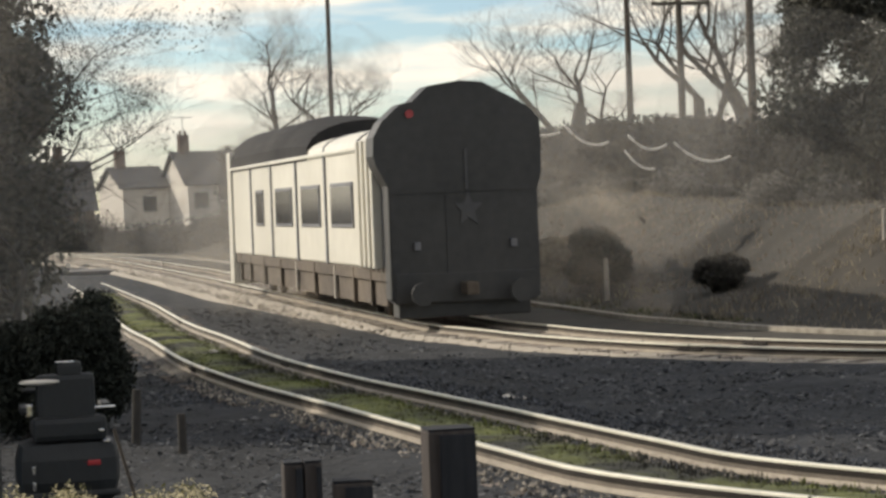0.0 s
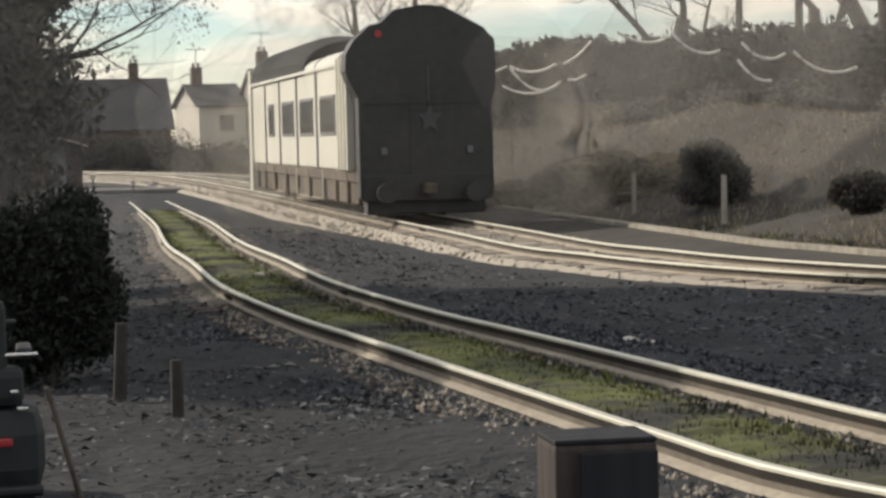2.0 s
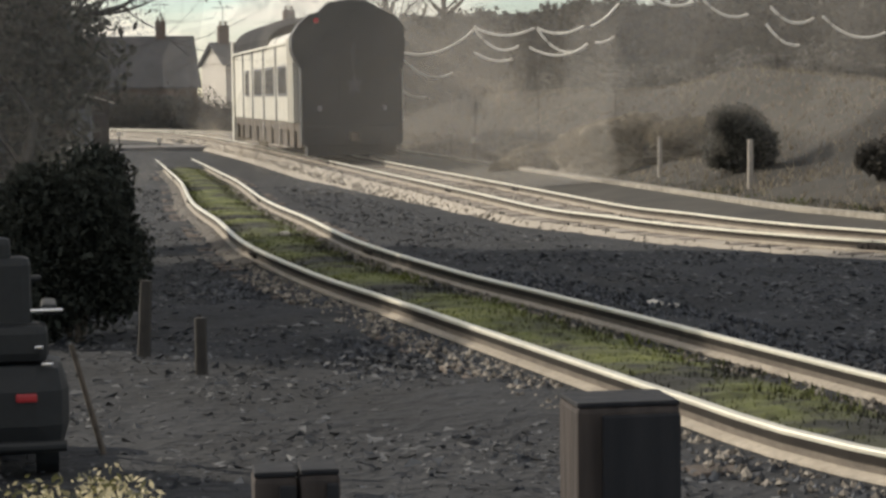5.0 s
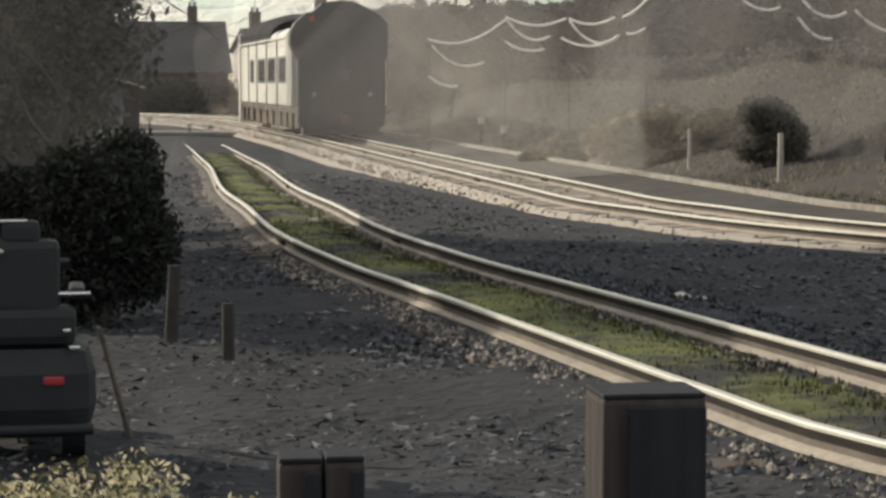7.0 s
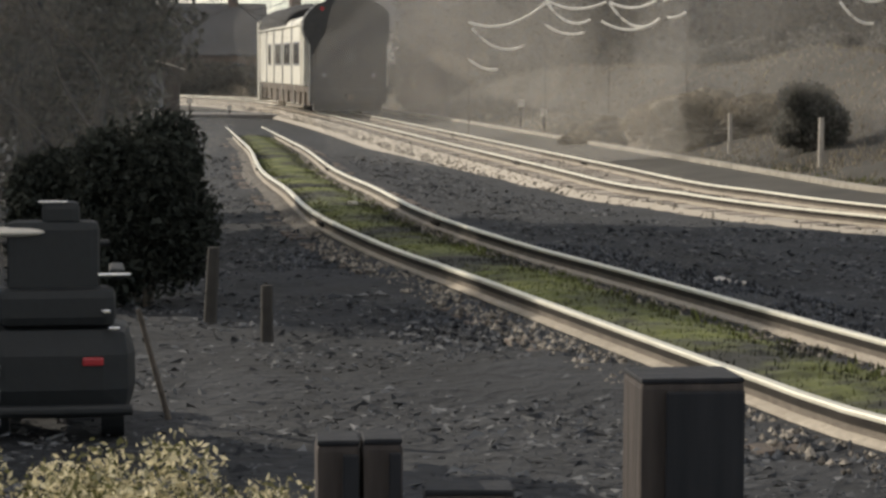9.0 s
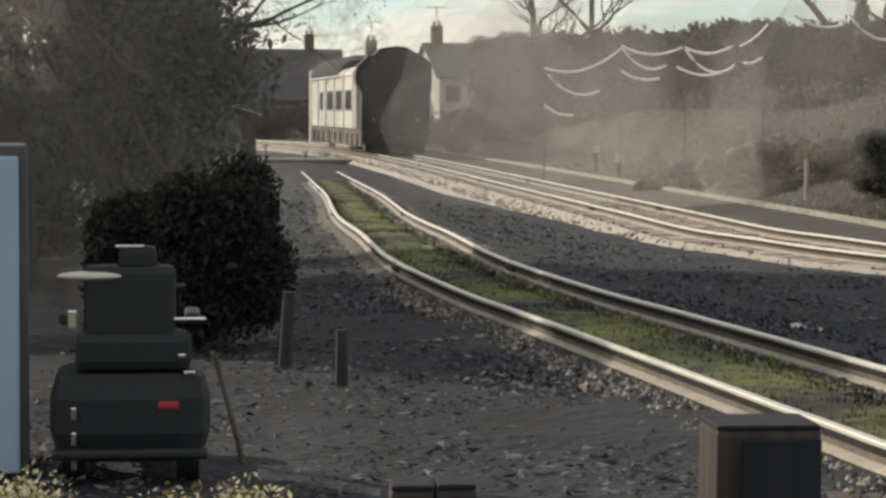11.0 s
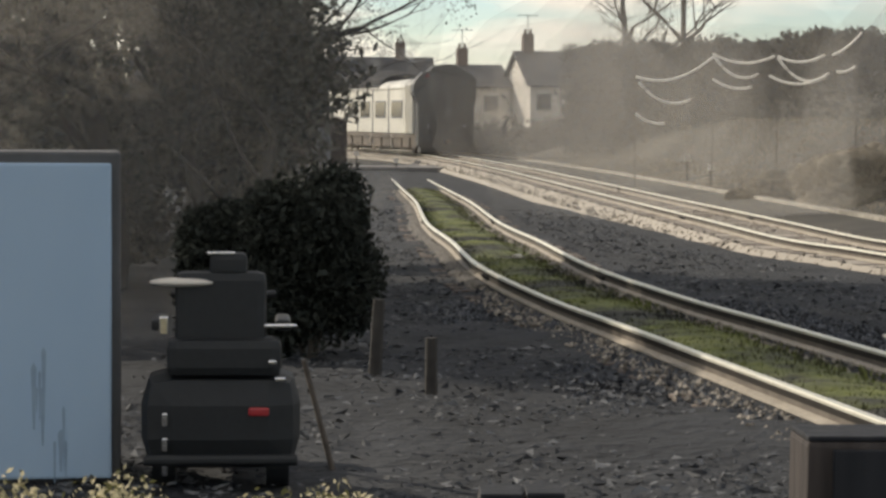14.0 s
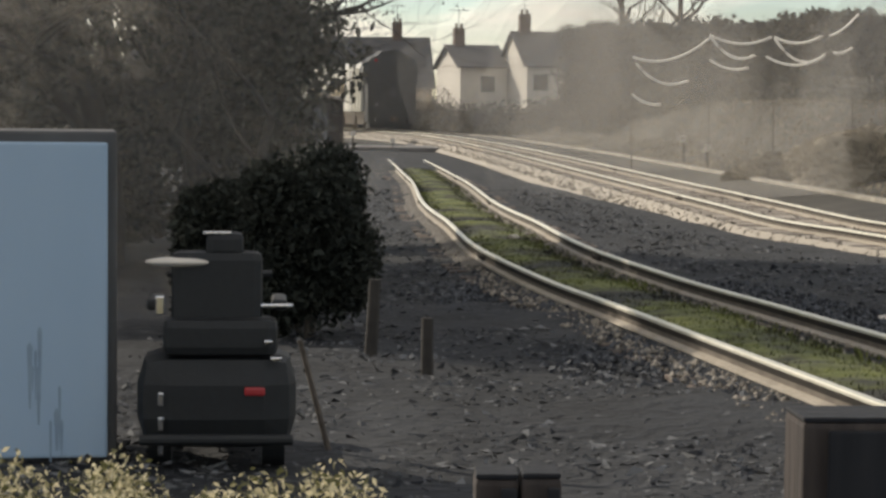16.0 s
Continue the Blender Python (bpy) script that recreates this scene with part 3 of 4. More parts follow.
def bare_tree(x, y, z, seed, height, r, spread=0.55, levels=6, label="tall bare winter tree with spreading limbs", leafy=0):
    t = thing("bare_tree", pose(x, y, z), label, "tree", "bare trees")
    v, f, tips = limbs(seed, height, r, spread, levels)
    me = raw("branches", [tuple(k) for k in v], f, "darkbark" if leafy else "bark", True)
    child("trunk", me, t)
    if leafy:
        rng = random.Random(seed)
        pick = rng.sample(tips, min(leafy, len(tips)))
        child("dead_leaf_spray", leaves("dead_leaf_spray", [(p.x, p.y, p.z, 0.32, 0.32, 0.26) for p in pick], 80, 0.022, "leaf", seed), t)
    return t


bare_tree(-5.0, 26.5, 0.4, 53, 8.5, 0.10, 0.6, 6, "thin half-bare sapling among the evergreens", 60)
bare_tree(-5.6, 31.0, 0.4, 59, 10.0, 0.12, 0.6, 6, "thin half-bare sapling among the evergreens", 50)
bare_tree(-5.8, 28.8, 0.35, 67, 11.0, 0.14, 0.62, 7, "thin half-bare sapling among the evergreens", 110)
bare_tree(-4.3, 24.5, 0.4, 61, 7.0, 0.09, 0.6, 6, "thin half-bare sapling among the evergreens", 45)
bare_tree(-1.7, 145, gz(-1.7, 145), 11, 18.5, 0.55, 0.55, 7)
bare_tree(2.5, 150, gz(2.5, 150), 17, 16.5, 0.4, 0.55, 7)
bare_tree(12.5, 98, gz(12.5, 98), 23, 14.9, 0.55, 0.55, 7)
bare_tree(16.5, 85, gz(16.5, 85), 31, 13.9, 0.4, 0.55, 7)
bare_tree(19.5, 88, gz(19.5, 88), 37, 15.9, 0.5, 0.55, 7)
bare_tree(17.5, 70, gz(17.5, 70), 41, 11.9, 0.35, 0.55, 7)


def evergreen(x, y, h, r, seed, label, mat="leaf"):
    t = thing("evergreen_tree", pose(x, y, gz(x, y)), label, "tree", "trackside evergreens")
    rng = random.Random(seed)
    v, f, tips = limbs(seed, h * 1.1, 0.22, 0.6, 4, 0.35)
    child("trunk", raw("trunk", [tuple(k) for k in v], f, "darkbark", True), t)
    blobs = []
    for k in range(64):
        a, u = rng.random() * 6.283, rng.random()
        zz = 0.5 + u * h
        rr = r * (1 - 0.35 * abs(u - 0.45)) * rng.uniform(0.3, 0.95)
        s = rng.uniform(0.5, 1.05)
        blobs.append((math.cos(a) * rr, math.sin(a) * rr, zz, s, s, s * 0.8))
    child("crown", leaves("crown", blobs, 1000, 0.075, mat, seed), t)
    return t


evergreen(-6.6, 27.2, 8.5, 2.9, 2, "tall dark evergreen tree beside the siding")
evergreen(-10.2, 26.0, 9.0, 3.2, 4, "tall brownish evergreen tree beside the siding", "scrub")
evergreen(-10.8, 29.5, 10.0, 3.2, 8, "tall brownish evergreen tree beside the siding", "scrub")
evergreen(-14.0, 30.0, 10.0, 3.2, 12, "tall brownish evergreen tree beside the siding", "scrub")
evergreen(14.2, 49.0, 8.0, 2.6, 14, "tall dark evergreen tree on the bank")
evergreen(18.0, 53.0, 9.0, 3.0, 15, "tall dark evergreen tree on the bank")
evergreen(-7.6, 33.0, 9.0, 3.0, 6, "tall dark evergreen tree beside the siding")


def bush(x, y, w, h, seed, mat, label, n=2600, size=0.05, group=""):
    z = gz(x, y)
    t = thing("bush", pose(x, y, z), label, "bush", group)
    rng = random.Random(seed)
    blobs = [(0, 0, h * 0.45, w * 0.42, w * 0.42, h * 0.45)]
    for k in range(7):
        a = rng.random() * 6.283
        s = rng.uniform(0.2, 0.3)
        blobs.append((math.cos(a) * w * 0.25, math.sin(a) * w * 0.25, h * rng.uniform(0.25, 0.75), w * s, w * s, h * s))
    child("foliage", leaves("foliage", blobs, n, size, mat, seed, fill=0.7), t)
    for k in range(5):
        a = k * 1.256
        part("stem", rod(bmesh.new(), (0.04 * math.cos(a), 0.04 * math.sin(a), -0.1), (w * 0.2 * math.cos(a), w * 0.2 * math.sin(a), h * 0.7), 0.025, 0.008, 5), "bark", t)
    return t


bush(-2.85, 18.9, 1.2, 1.75, 3, "leafdark", "dense dark evergreen bush beside the siding", 5200, 0.035)
bush(-3.5, 19.3, 1.2, 1.4, 5, "leafdark", "dense dark evergreen bush beside the siding", 5200, 0.035)
bush(7.35, 50.5, 1.75, 1.55, 7, "leaf", "round dark bush on the dry verge", 3000, 0.05)
bush(9.1, 43.0, 1.3, 0.95, 8, "wood_edge", "low dark bush on the dry verge", 2500, 0.05)


def scrub():
    rng = random.Random(9)
    blobs = []
    for k in range(150):
        i = rng.randint(20, len(MAIN) - 60)
        o = rng.uniform(10.5, 15)
        p, q = MAIN[i], normals_main[i]
        x, y = p[0] + q[0] * o, p[1] + q[1] * o
        if y > 170 or y < 30 or (y > 100 and x < -4):
            continue
        s = rng.uniform(0.35, 0.9)
        blobs.append((x, y, 0.0 + s * 0.3, s * 1.2, s * 1.2, s))
    zz = ground_z(np.array([b[0] for b in blobs]), np.array([b[1] for b in blobs]))
    blobs = [(b[0], b[1], b[2] + float(z), b[3], b[4], b[5]) for b, z in zip(blobs, zz)]
    tagged(new("scrub", leaves("scrub", blobs, 620, 0.07, "scrub", 10)), "tangled grey-brown winter scrub on the bank", "scrub", kind="stuff")


normals_main = normals(MAIN)
scrub()


def wood_edge():
    """Dense thicket along the top of the bank, with a nearly level top."""
    rng = random.Random(41)
    line = spline([(-4.2, 126), (-0.5, 110), (5, 93), (9.5, 80), (13.2, 68), (16.2, 58), (19.5, 50), (25, 43)], 0.5)
    blobs = []
    for p in line:
        top = 4.0 + 0.020 * p[1] + 0.25 * noise.noise(Vector((p[0] * 0.4, p[1] * 0.4, 3)))
        g = gz(p[0], p[1])
        for k in range(6):
            s = rng.uniform(0.55, 0.95)
            z = g + 0.2 + (top - s * 0.8 - g) * (k + rng.random()) / 6
            blobs.append((p[0] + rng.uniform(-0.3, 1.8), p[1] + rng.uniform(-0.3, 1.8), z, s * 1.2, s * 1.2, s * 0.9))
    tagged(new("thicket", leaves("thicket", blobs, 230, 0.13, "wood_edge", 42)), "dense dull-brown thicket along the top of the bank", "thicket", kind="stuff")


wood_edge()


def far_hedge():
    rng = random.Random(19)
    blobs = []
    for k in range(220):
        x = rng.uniform(-40, 4)
        y = 152 + rng.uniform(-4, 4) + 0.3 * max(0, -x - 8)
        if x < -14 and y < 160:
            y += 14
        s = rng.uniform(0.9, 1.5)
        blobs.append((x, y, gz(x, y) + s * (1.25 if k % 2 and x < -15 else 0.7), s * 1.2, s, s))
    tagged(new("far_hedge", leaves("far_hedge", blobs, 350, 0.12, "wood_edge", 20)), "ragged winter hedge in front of the houses", "hedge", kind="stuff")


far_hedge()


# ---- poles and cables ----
def utility_pole(x, y, h, arms, label="weathered timber utility pole with crossarms", group="utility poles"):
    z = gz(x, y)
    t = thing("utility_pole", pose(x, y, z, 0, 0, 8), label, "utility pole", group)
    part("pole", rod(bmesh.new(), (0, 0, -0.4), (0, 0, h), 0.16, 0.11, 10), "bark", t)
    for k in range(arms):
        zz = h - 0.35 - 0.8 * k
        a = part("crossarm", boxed(0, -0.16, zz, 2.2, 0.11, 0.13, 0.01), "bark", t)
        for xx in (-1.0, -0.5, 0.5, 1.0):
            part("insulator", rod(bmesh.new(), (xx, -0.16, zz + 0.06), (xx, -0.16, zz + 0.24), 0.05, 0.03, 8), "concrete", a)
    return t


utility_pole(14.0, 76.0, 8.2, 2)
utility_pole(13.4, 85.0, 8.4, 1)
utility_pole(14.4, 65.0, 9.0, 2)
utility_pole(1.75, 122.0, 16.5, 2, "very tall dark pole with a lamp crossarm")


def cable_post(x, y, top):
    z = gz(x, y)
    t = thing("cable_post", pose(x, y, z), "slim dark timber post carrying sagging cables", "post", "cable posts")
    part("post", rod(bmesh.new(), (0, 0, -0.3), (0, 0, top - z), 0.024, 0.018, 6), "bark", t)
    return t


def cable(a, b, sag, r=0.05):
    a, b = Vector(a), Vector(b)
    pts = []
    for i in range(13):
        f = i / 12
        p = a.lerp(b, f)
        p.z -= sag * 4 * f * (1 - f)
        pts.append(p)
    v, f = tube(pts, [r] * 13, 5)
    tagged(new("cable", raw("cable", [tuple(k) for k in v], f, "cable", True)), "sagging cable piece with its sun glint put into the pale colour", "cable", "sagging cables")


# posts along the bank, and the cables hung between them at two or three heights
POSTS = [(-0.45, 74.0), (2.0, 72.5), (3.95, 71.0), (6.2, 69.0), (8.6, 67.5), (11.0, 66.0), (13.2, 64.5), (16.0, 62.0), (19.0, 59.5)]
for (px, py), top in zip(POSTS, (4.5, 4.6, 4.6, 5.3, 5.4, 5.1, 6.6, 7.5, 7.4)):
    cable_post(px, py, top)


def along_posts(u, z):
    k = min(int(u), len(POSTS) - 2)
    a, b = Vector((*POSTS[k], z)), Vector((*POSTS[k + 1], z))
    return a.lerp(b, u - k)


# each hangs from one place along the row of posts to another: place, height, place, height, sag
# pieces that end between posts are only the glinting stretches
for u0, z0, u1, z1, sag in [
        (0, 3.8, 1, 4.4, 0.38), (0.04, 3.6, 0.72, 3.05, 0.35), (0, 2.6, 0.38, 2.28, 0.12), (1, 4.5, 1.95, 4.4, 0.25), (1, 4.45, 1.7, 3.85, 0.35),
        (1, 3.7, 1.6, 3.45, 0.15), (2, 4.4, 2.6, 4.4, 0.2), (2, 4.35, 2.65, 3.85, 0.45), (1.88, 3.8, 2.62, 3.75, 0.25), (2.7, 4.4, 3.05, 5.05, 0.1),
        (2.75, 3.9, 2.98, 4.05, 0.08), (3.37, 5.29, 3.93, 5.0, 0.2), (4, 5.2, 4.55, 4.6, 0.3), (4.8, 4.8, 5.3, 4.43, 0.3), (4.75, 4.3, 5.13, 3.66, 0.2),
        (5.4, 4.48, 6.1, 3.95, 0.35), (6.4, 7.1, 6.9, 6.1, 0.4), (6.85, 7.3, 7.9, 4.9, 0.7), (7.2, 7.3, 7.95, 7.2, 0.3), (7.25, 7.0, 7.75, 6.0, 0.35), (7.2, 5.6, 7.95, 5.1, 0.25)]:
    cable(along_posts(u0, z0), along_posts(u1, z1), sag, 0.045)


# ---- houses beyond the crossing ----
def house(x, y, rz, w, d, wall, ridge, mat, label, chimneys=(), windows=()):
    z = gz(x, y) - 0.1
    t = thing("house", pose(x, y, z, 0, 0, rz), label, "house", "houses beyond the crossing")
    part("wall", boxed(0, 0, wall / 2, w, d, wall), mat, t)
    part("roof", prism([(-d / 2 - 0.35, wall - 0.1), (0, ridge), (d / 2 + 0.35, wall - 0.1), (d / 2 + 0.35, wall - 0.22), (0, ridge - 0.16), (-d / 2 - 0.35, wall - 0.22)], -w / 2 - 0.3, w / 2 + 0.3),
         "slate", t, "dark slate roof", at=pose(0, 0, 0, 0, 0, 90))
    part("gable", prism([(-d / 2, wall - 0.1), (0, ridge - 0.17), (d / 2, wall - 0.1)], -w / 2, w / 2), mat, t, at=pose(0, 0, 0, 0, 0, 90))
    for cx in chimneys:
        c = part("chimney", boxed(cx, 0, ridge + 0.3, 0.8, 0.7, 1.9, 0.03), "brick", t, "brown brick chimney stack")
        for k in (-0.2, 0.2):
            part("chimney_pot", rod(bmesh.new(), (cx + k, 0, ridge + 1.2), (cx + k, 0, ridge + 1.6), 0.11, 0.09, 8), "brick", c)
        b = bmesh.new()
        rod(b, (cx, 0, ridge + 1.2), (cx, 0, ridge + 2.7), 0.03, seg=5)
        rod(b, (cx - 0.8, 0, ridge + 2.6), (cx + 0.8, 0, ridge + 2.6), 0.025, seg=5)
        part("aerial", b, "grey", c, "thin roof aerial")
    for wx, wz in windows:
        f = part("window", boxed(wx, -d / 2 - 0.02, wz, 1.1, 0.1, 1.2, 0.01), "grey", t)
        part("pane", boxed(wx, -d / 2 - 0.08, wz, 0.94, 0.02, 1.04), "glass", f)
    return t


house(-13.3, 172, 18, 3.6, 8.0, 5.0, 6.6, "white", "white rendered house with a slate roof", (-1.0,), ((0.3, 3.6),))
house(-7.6, 168, 16, 4.6, 9.0, 4.9, 7.4, "white", "white rendered house with a slate roof", (-1.5,), ((-1.3, 3.6), (1.3, 3.6)))
house(-24.0, 190, 12, 11.0, 9.0, 3.4, 7.6, "brick", "brown brick house under a broad slate roof", (3.0,), ((-3, 2), (0, 2), (3, 2)))
house(-36.0, 180, 8, 11.0, 9.0, 3.4, 7.6, "brick", "brown brick house under a broad slate roof", (-3.0,), ((-3, 2), (0, 2), (3, 2)))


# ---- level crossing ----
road = bmesh.new()
box(road, 0, 0, 0, 46, 5.0, 0.3, 0.02)
ob = new("road", mesh_of("road", road, "asphalt"))
ob.matrix_basis = pose(-16, 106, -0.02, 0, 0, -4)
tagged(ob, "pale worn road over the level crossing", "road", kind="structure")

# ---- foreground ----
def timber_post(x, y, w, d, h, rz, label, name="timber_post"):
    z = gz(x, y)
    t = thing(name, pose(x, y, z, 0, 0, rz), label, "post", "foreground timber posts")
    part("post", boxed(0, 0, h / 2 - 0.15, w, d, h + 0.3, 0.015), "wood", t)
    part("black_face", boxed(0.03, -d / 2 - 0.012, h / 2 - 0.12, w - 0.07, 0.02, h + 0.2, 0.006), "blackwood", t, "black front face")
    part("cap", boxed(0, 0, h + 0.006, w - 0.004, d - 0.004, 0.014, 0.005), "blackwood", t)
    return t


timber_post(0.54, 6.0, 0.28, 0.24, 1.08, 8, "stout square timber post with a black face")
timber_post(-0.36, 5.6, 0.11, 0.16, 0.965, 6, "short split timber post with a bolt")
timber_post(-0.25, 5.6, 0.10, 0.16, 0.97, 6, "short split timber post with a bolt")
timber_post(-0.03, 5.5, 0.22, 0.14, 0.86, 2, "low dark timber stub")


def panel_board():
    x, y = -3.62, 11.6
    z = gz(x, y)
    t = thing("metal_cabinet", pose(x, y, z, 0, 0, 14), "pale blue metal cabinet standing beside the path", "cabinet")
    part("body", boxed(0, 0.35, 0.885, 1.7, 0.7, 1.77, 0.02), "dimgrey", t)
    part("door", boxed(-0.015, -0.02, 0.87, 1.63, 0.05, 1.68, 0.015), "panel", t, "pale blue painted door")
    rng = random.Random(5)
    for x, top, n in ((0.42, 0.74, 5), (0.53, 0.44, 4)):
        for k in range(n):
            h, w, xx = rng.uniform(0.12, 0.4), rng.uniform(0.006, 0.016), x + rng.uniform(-0.03, 0.03)
            z = top - rng.uniform(0, 0.25)
            bm = bmesh.new()
            f = bm.faces.new([bm.verts.new(v) for v in ((xx - w, -0.046, z), (xx - w * 0.3, -0.046, z - h), (xx + w * 0.3, -0.046, z - h), (xx + w, -0.046, z), (xx, -0.046, z + w * 2))])
            r = bmesh.ops.extrude_face_region(bm, geom=[f])
            bmesh.ops.translate(bm, verts=[v for v in r["geom"] if isinstance(v, bmesh.types.BMVert)], vec=(0, -0.001 - 0.0003 * k, 0))
            part("streak", bm, "streak", t, "dark drip stain")
    return t


panel_board()


def scooter():
    x, y = -2.27, 11.9
    t = thing("mobility_scooter", pose(x, y, gz(x, y), 0, 0, 10), "black parked mobility scooter with chrome mirrors and red rear lamp", "scooter")
    part("rear_body", boxed(0, 0, 0.36, 0.84, 0.6, 0.52, 0.17), "vinyl", t)
    part("bumper", rod(bmesh.new(), (-0.4, -0.34, 0.17), (0.4, -0.34, 0.17), 0.03, seg=10), "vinyl", t, "dark tubular rear bumper")
    part("luggage_box", boxed(0.02, -0.16, 0.70, 0.60, 0.26, 0.2, 0.05), "vinyl", t, "dull black luggage box")
    for x, z, w in ((0.27, 0.68, 0.045), (0.31, 0.59, 0.06)):
        part("catch", boxed(x, -0.30, z, w, 0.03, 0.025, 0.008), "chrome", t, "small bright catch")
    part("deck", boxed(0, 0.6, 0.2, 0.5, 0.9, 0.1, 0.03), "vinyl", t)
    part("seat", boxed(0, 0.1, 0.68, 0.56, 0.5, 0.14, 0.05), "vinyl", t)
    bk = part("backrest", boxed(0, -0.14, 0.92, 0.48, 0.12, 0.46, 0.05), "vinyl", t)
    tray = bmesh.new()
    bmesh.ops.create_uvsphere(tray, u_segments=20, v_segments=10, radius=1, matrix=Matrix.Translation((-0.2, -0.16, 1.09)) @ Matrix.Diagonal((0.18, 0.09, 0.026, 1)))
    part("tray", tray, "white", bk, "pale tray strapped behind the seat")
    hr = part("headrest", boxed(0.04, -0.14, 1.18, 0.2, 0.1, 0.14, 0.04), "vinyl", t)
    part("headrest_trim", boxed(0.0, -0.16, 1.245, 0.15, 0.06, 0.016, 0.005), "chrome", hr, "bright chrome trim")
    for sx in (-1, 1):
        a = part("armrest", boxed(sx * 0.33, 0.05, 0.86, 0.08, 0.4, 0.06, 0.02), "vinyl", t)
        part("armrest_trim", boxed(sx * 0.3, -0.17, 0.86, 0.2 if sx > 0 else 0.05, 0.03, 0.02 if sx > 0 else 0.1, 0.008), "chrome", a, "bright chrome trim")
        b = bmesh.new()
        rod(b, (sx * 0.24, -0.05, 0.15), (sx * 0.36, -0.05, 0.15), 0.16, seg=20)
        part("wheel", b, "vinyl", t)
        b = bmesh.new()
        rod(b, (sx * 0.22, 1.0, 0.14), (sx * 0.32, 1.0, 0.14), 0.15, seg=20)
        part("wheel", b, "vinyl", t)
    b = bmesh.new()
    rod(b, (0, 1.0, 0.2), (0, 0.85, 0.95), 0.035)
    rod(b, (-0.3, 0.85, 0.95), (0.3, 0.85, 0.95), 0.02)
    part("tiller", b, "vinyl", t)
    part("rear_lamp", boxed(0.2, -0.305, 0.42, 0.11, 0.03, 0.045, 0.012), "red", t, "red rear lamp")
    for k in range(3):
        part("reflector", boxed(-0.29, -0.31, 0.12 + 0.13 * k, 0.03, 0.02, 0.07, 0.006), "chrome", t, "small bright reflector")
    return t


scooter()


def stake(x, y, h, r, lean, mat, label):
    t = thing("fence_post", pose(x, y, gz(x, y), lean[0], lean[1], 0), label, "post", "small fence posts")
    part("post", rod(bmesh.new(), (0, 0, -0.2), (0, 0, h), r, r * 0.85, 8), mat, t)
    return t


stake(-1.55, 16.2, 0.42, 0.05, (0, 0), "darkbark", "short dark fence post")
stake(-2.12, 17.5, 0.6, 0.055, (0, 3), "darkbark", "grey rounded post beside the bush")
stake(-1.77, 12.6, 0.62, 0.018, (0, -15), "bark", "thin leaning weathered stake")
stake(7.1, 47.5, 1.0, 0.07, (0, 0), "concrete", "pale concrete fence post on the verge")
stake(5.9, 54.0, 0.95, 0.06, (0, 0), "concrete", "pale concrete fence post on the verge")
stake(11.9, 39.5, 0.6, 0.06, (0, 0), "concrete", "pale concrete fence post on the verge")


def weeds():
    rng = random.Random(21)
    blobs = []
    for k in range(60):
        x = rng.uniform(-2.6, -0.55)
        y = 7.2 + rng.uniform(-0.6, 0.5)
        top = 1.0 - 0.35 * max(0, x + 1.0) + rng.uniform(-0.14, 0.05)
        s = rng.uniform(0.1, 0.18)
        z0 = gz(x, y)
        for j in range(3):
            blobs.append((x + rng.uniform(-0.08, 0.08), y, z0 + (top - z0) * (0.35 + 0.3 * j), s, s, s))
    tagged(new("seeding_weeds", leaves("seeding_weeds", blobs, 340, 0.014, "twig", 21)), "sunlit pale seeding weeds and dry stems", "weeds", kind="stuff")


weeds()


def litter():
    """Stones, clods and dead leaves over the foreground."""
    rng = np.random.default_rng(33)
    n = 62000
    y = 5.5 + 52 * rng.random(n) ** 1.9
    x = (rng.random(n) * 2.3 - 0.8) * (3.0 + y * 0.11)
    s = offset_to(SIDING, x, y)
    keep = ((s < -1.35) | (s > 1.5)) & (offset_to(MAIN, x, y) < -2.2)
    x, y = x[keep], y[keep]
    z = ground_z(x, y)
    V, F = [], []
    for i in range(len(x)):
        heap = noise.noise(Vector((x[i] * 0.9, y[i] * 0.55, 7)))
        if heap < -0.12 and rng.random() < 0.75:
            continue
        r = 0.008 + 0.020 * rng.random() ** 3 + 0.0004 * y[i] + 0.004 * max(0.0, heap)
        b = len(V)
        q = rng.normal(0, 1, (4, 3)) * r
        q[:, 2] = np.abs(q[:, 2]) * 0.6
        for k in range(4):
            V.append((x[i] + q[k][0], y[i] + q[k][1], z[i] + q[k][2] - 0.004 + 0.02))
        F += [(b, b + 1, b + 2), (b, b + 2, b + 3), (b, b + 3, b + 1), (b + 1, b + 3, b + 2)]
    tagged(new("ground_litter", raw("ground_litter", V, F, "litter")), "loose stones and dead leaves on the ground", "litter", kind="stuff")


litter()

# low earth strip in which the trough lies
tagged(new("verge_strip", sweep(MAIN, main_head, [(1.95, -0.36), (2.5, -0.25), (3.2, -0.17), (3.6, -0.14), (4.1, -0.17), (4.9, -0.36)], "bank", "verge_strip", False)), "dark earth strip beside the main line", "verge", kind="structure")
# concrete cable trough beside the main line
trough = new("cable_trough", sweep(MAIN, main_head, [(3.5, -0.5), (3.5, -0.06), (3.72, -0.06), (3.72, -0.5)], "troughing", "cable_trough"))
tagged(trough, "pale concrete cable trough beside the track", "cable trough", kind="structure")


def verge(rng):
    i = rng.integers(10, len(MAIN) - 120)
    o = rng.uniform(3.7, 12)
    p, q = MAIN[i], normals_main[i]
    j = rng.uniform(-0.4, 0.4)
    x, y = p[0] + q[0] * o - q[1] * j, p[1] + q[1] * o + q[0] * j
    return (x, y, float(bank_rise(o) * (1 - smooth01(95, 118, y) * (1 - smooth01(-9, 2, x)))) + bank_hump(x, y))


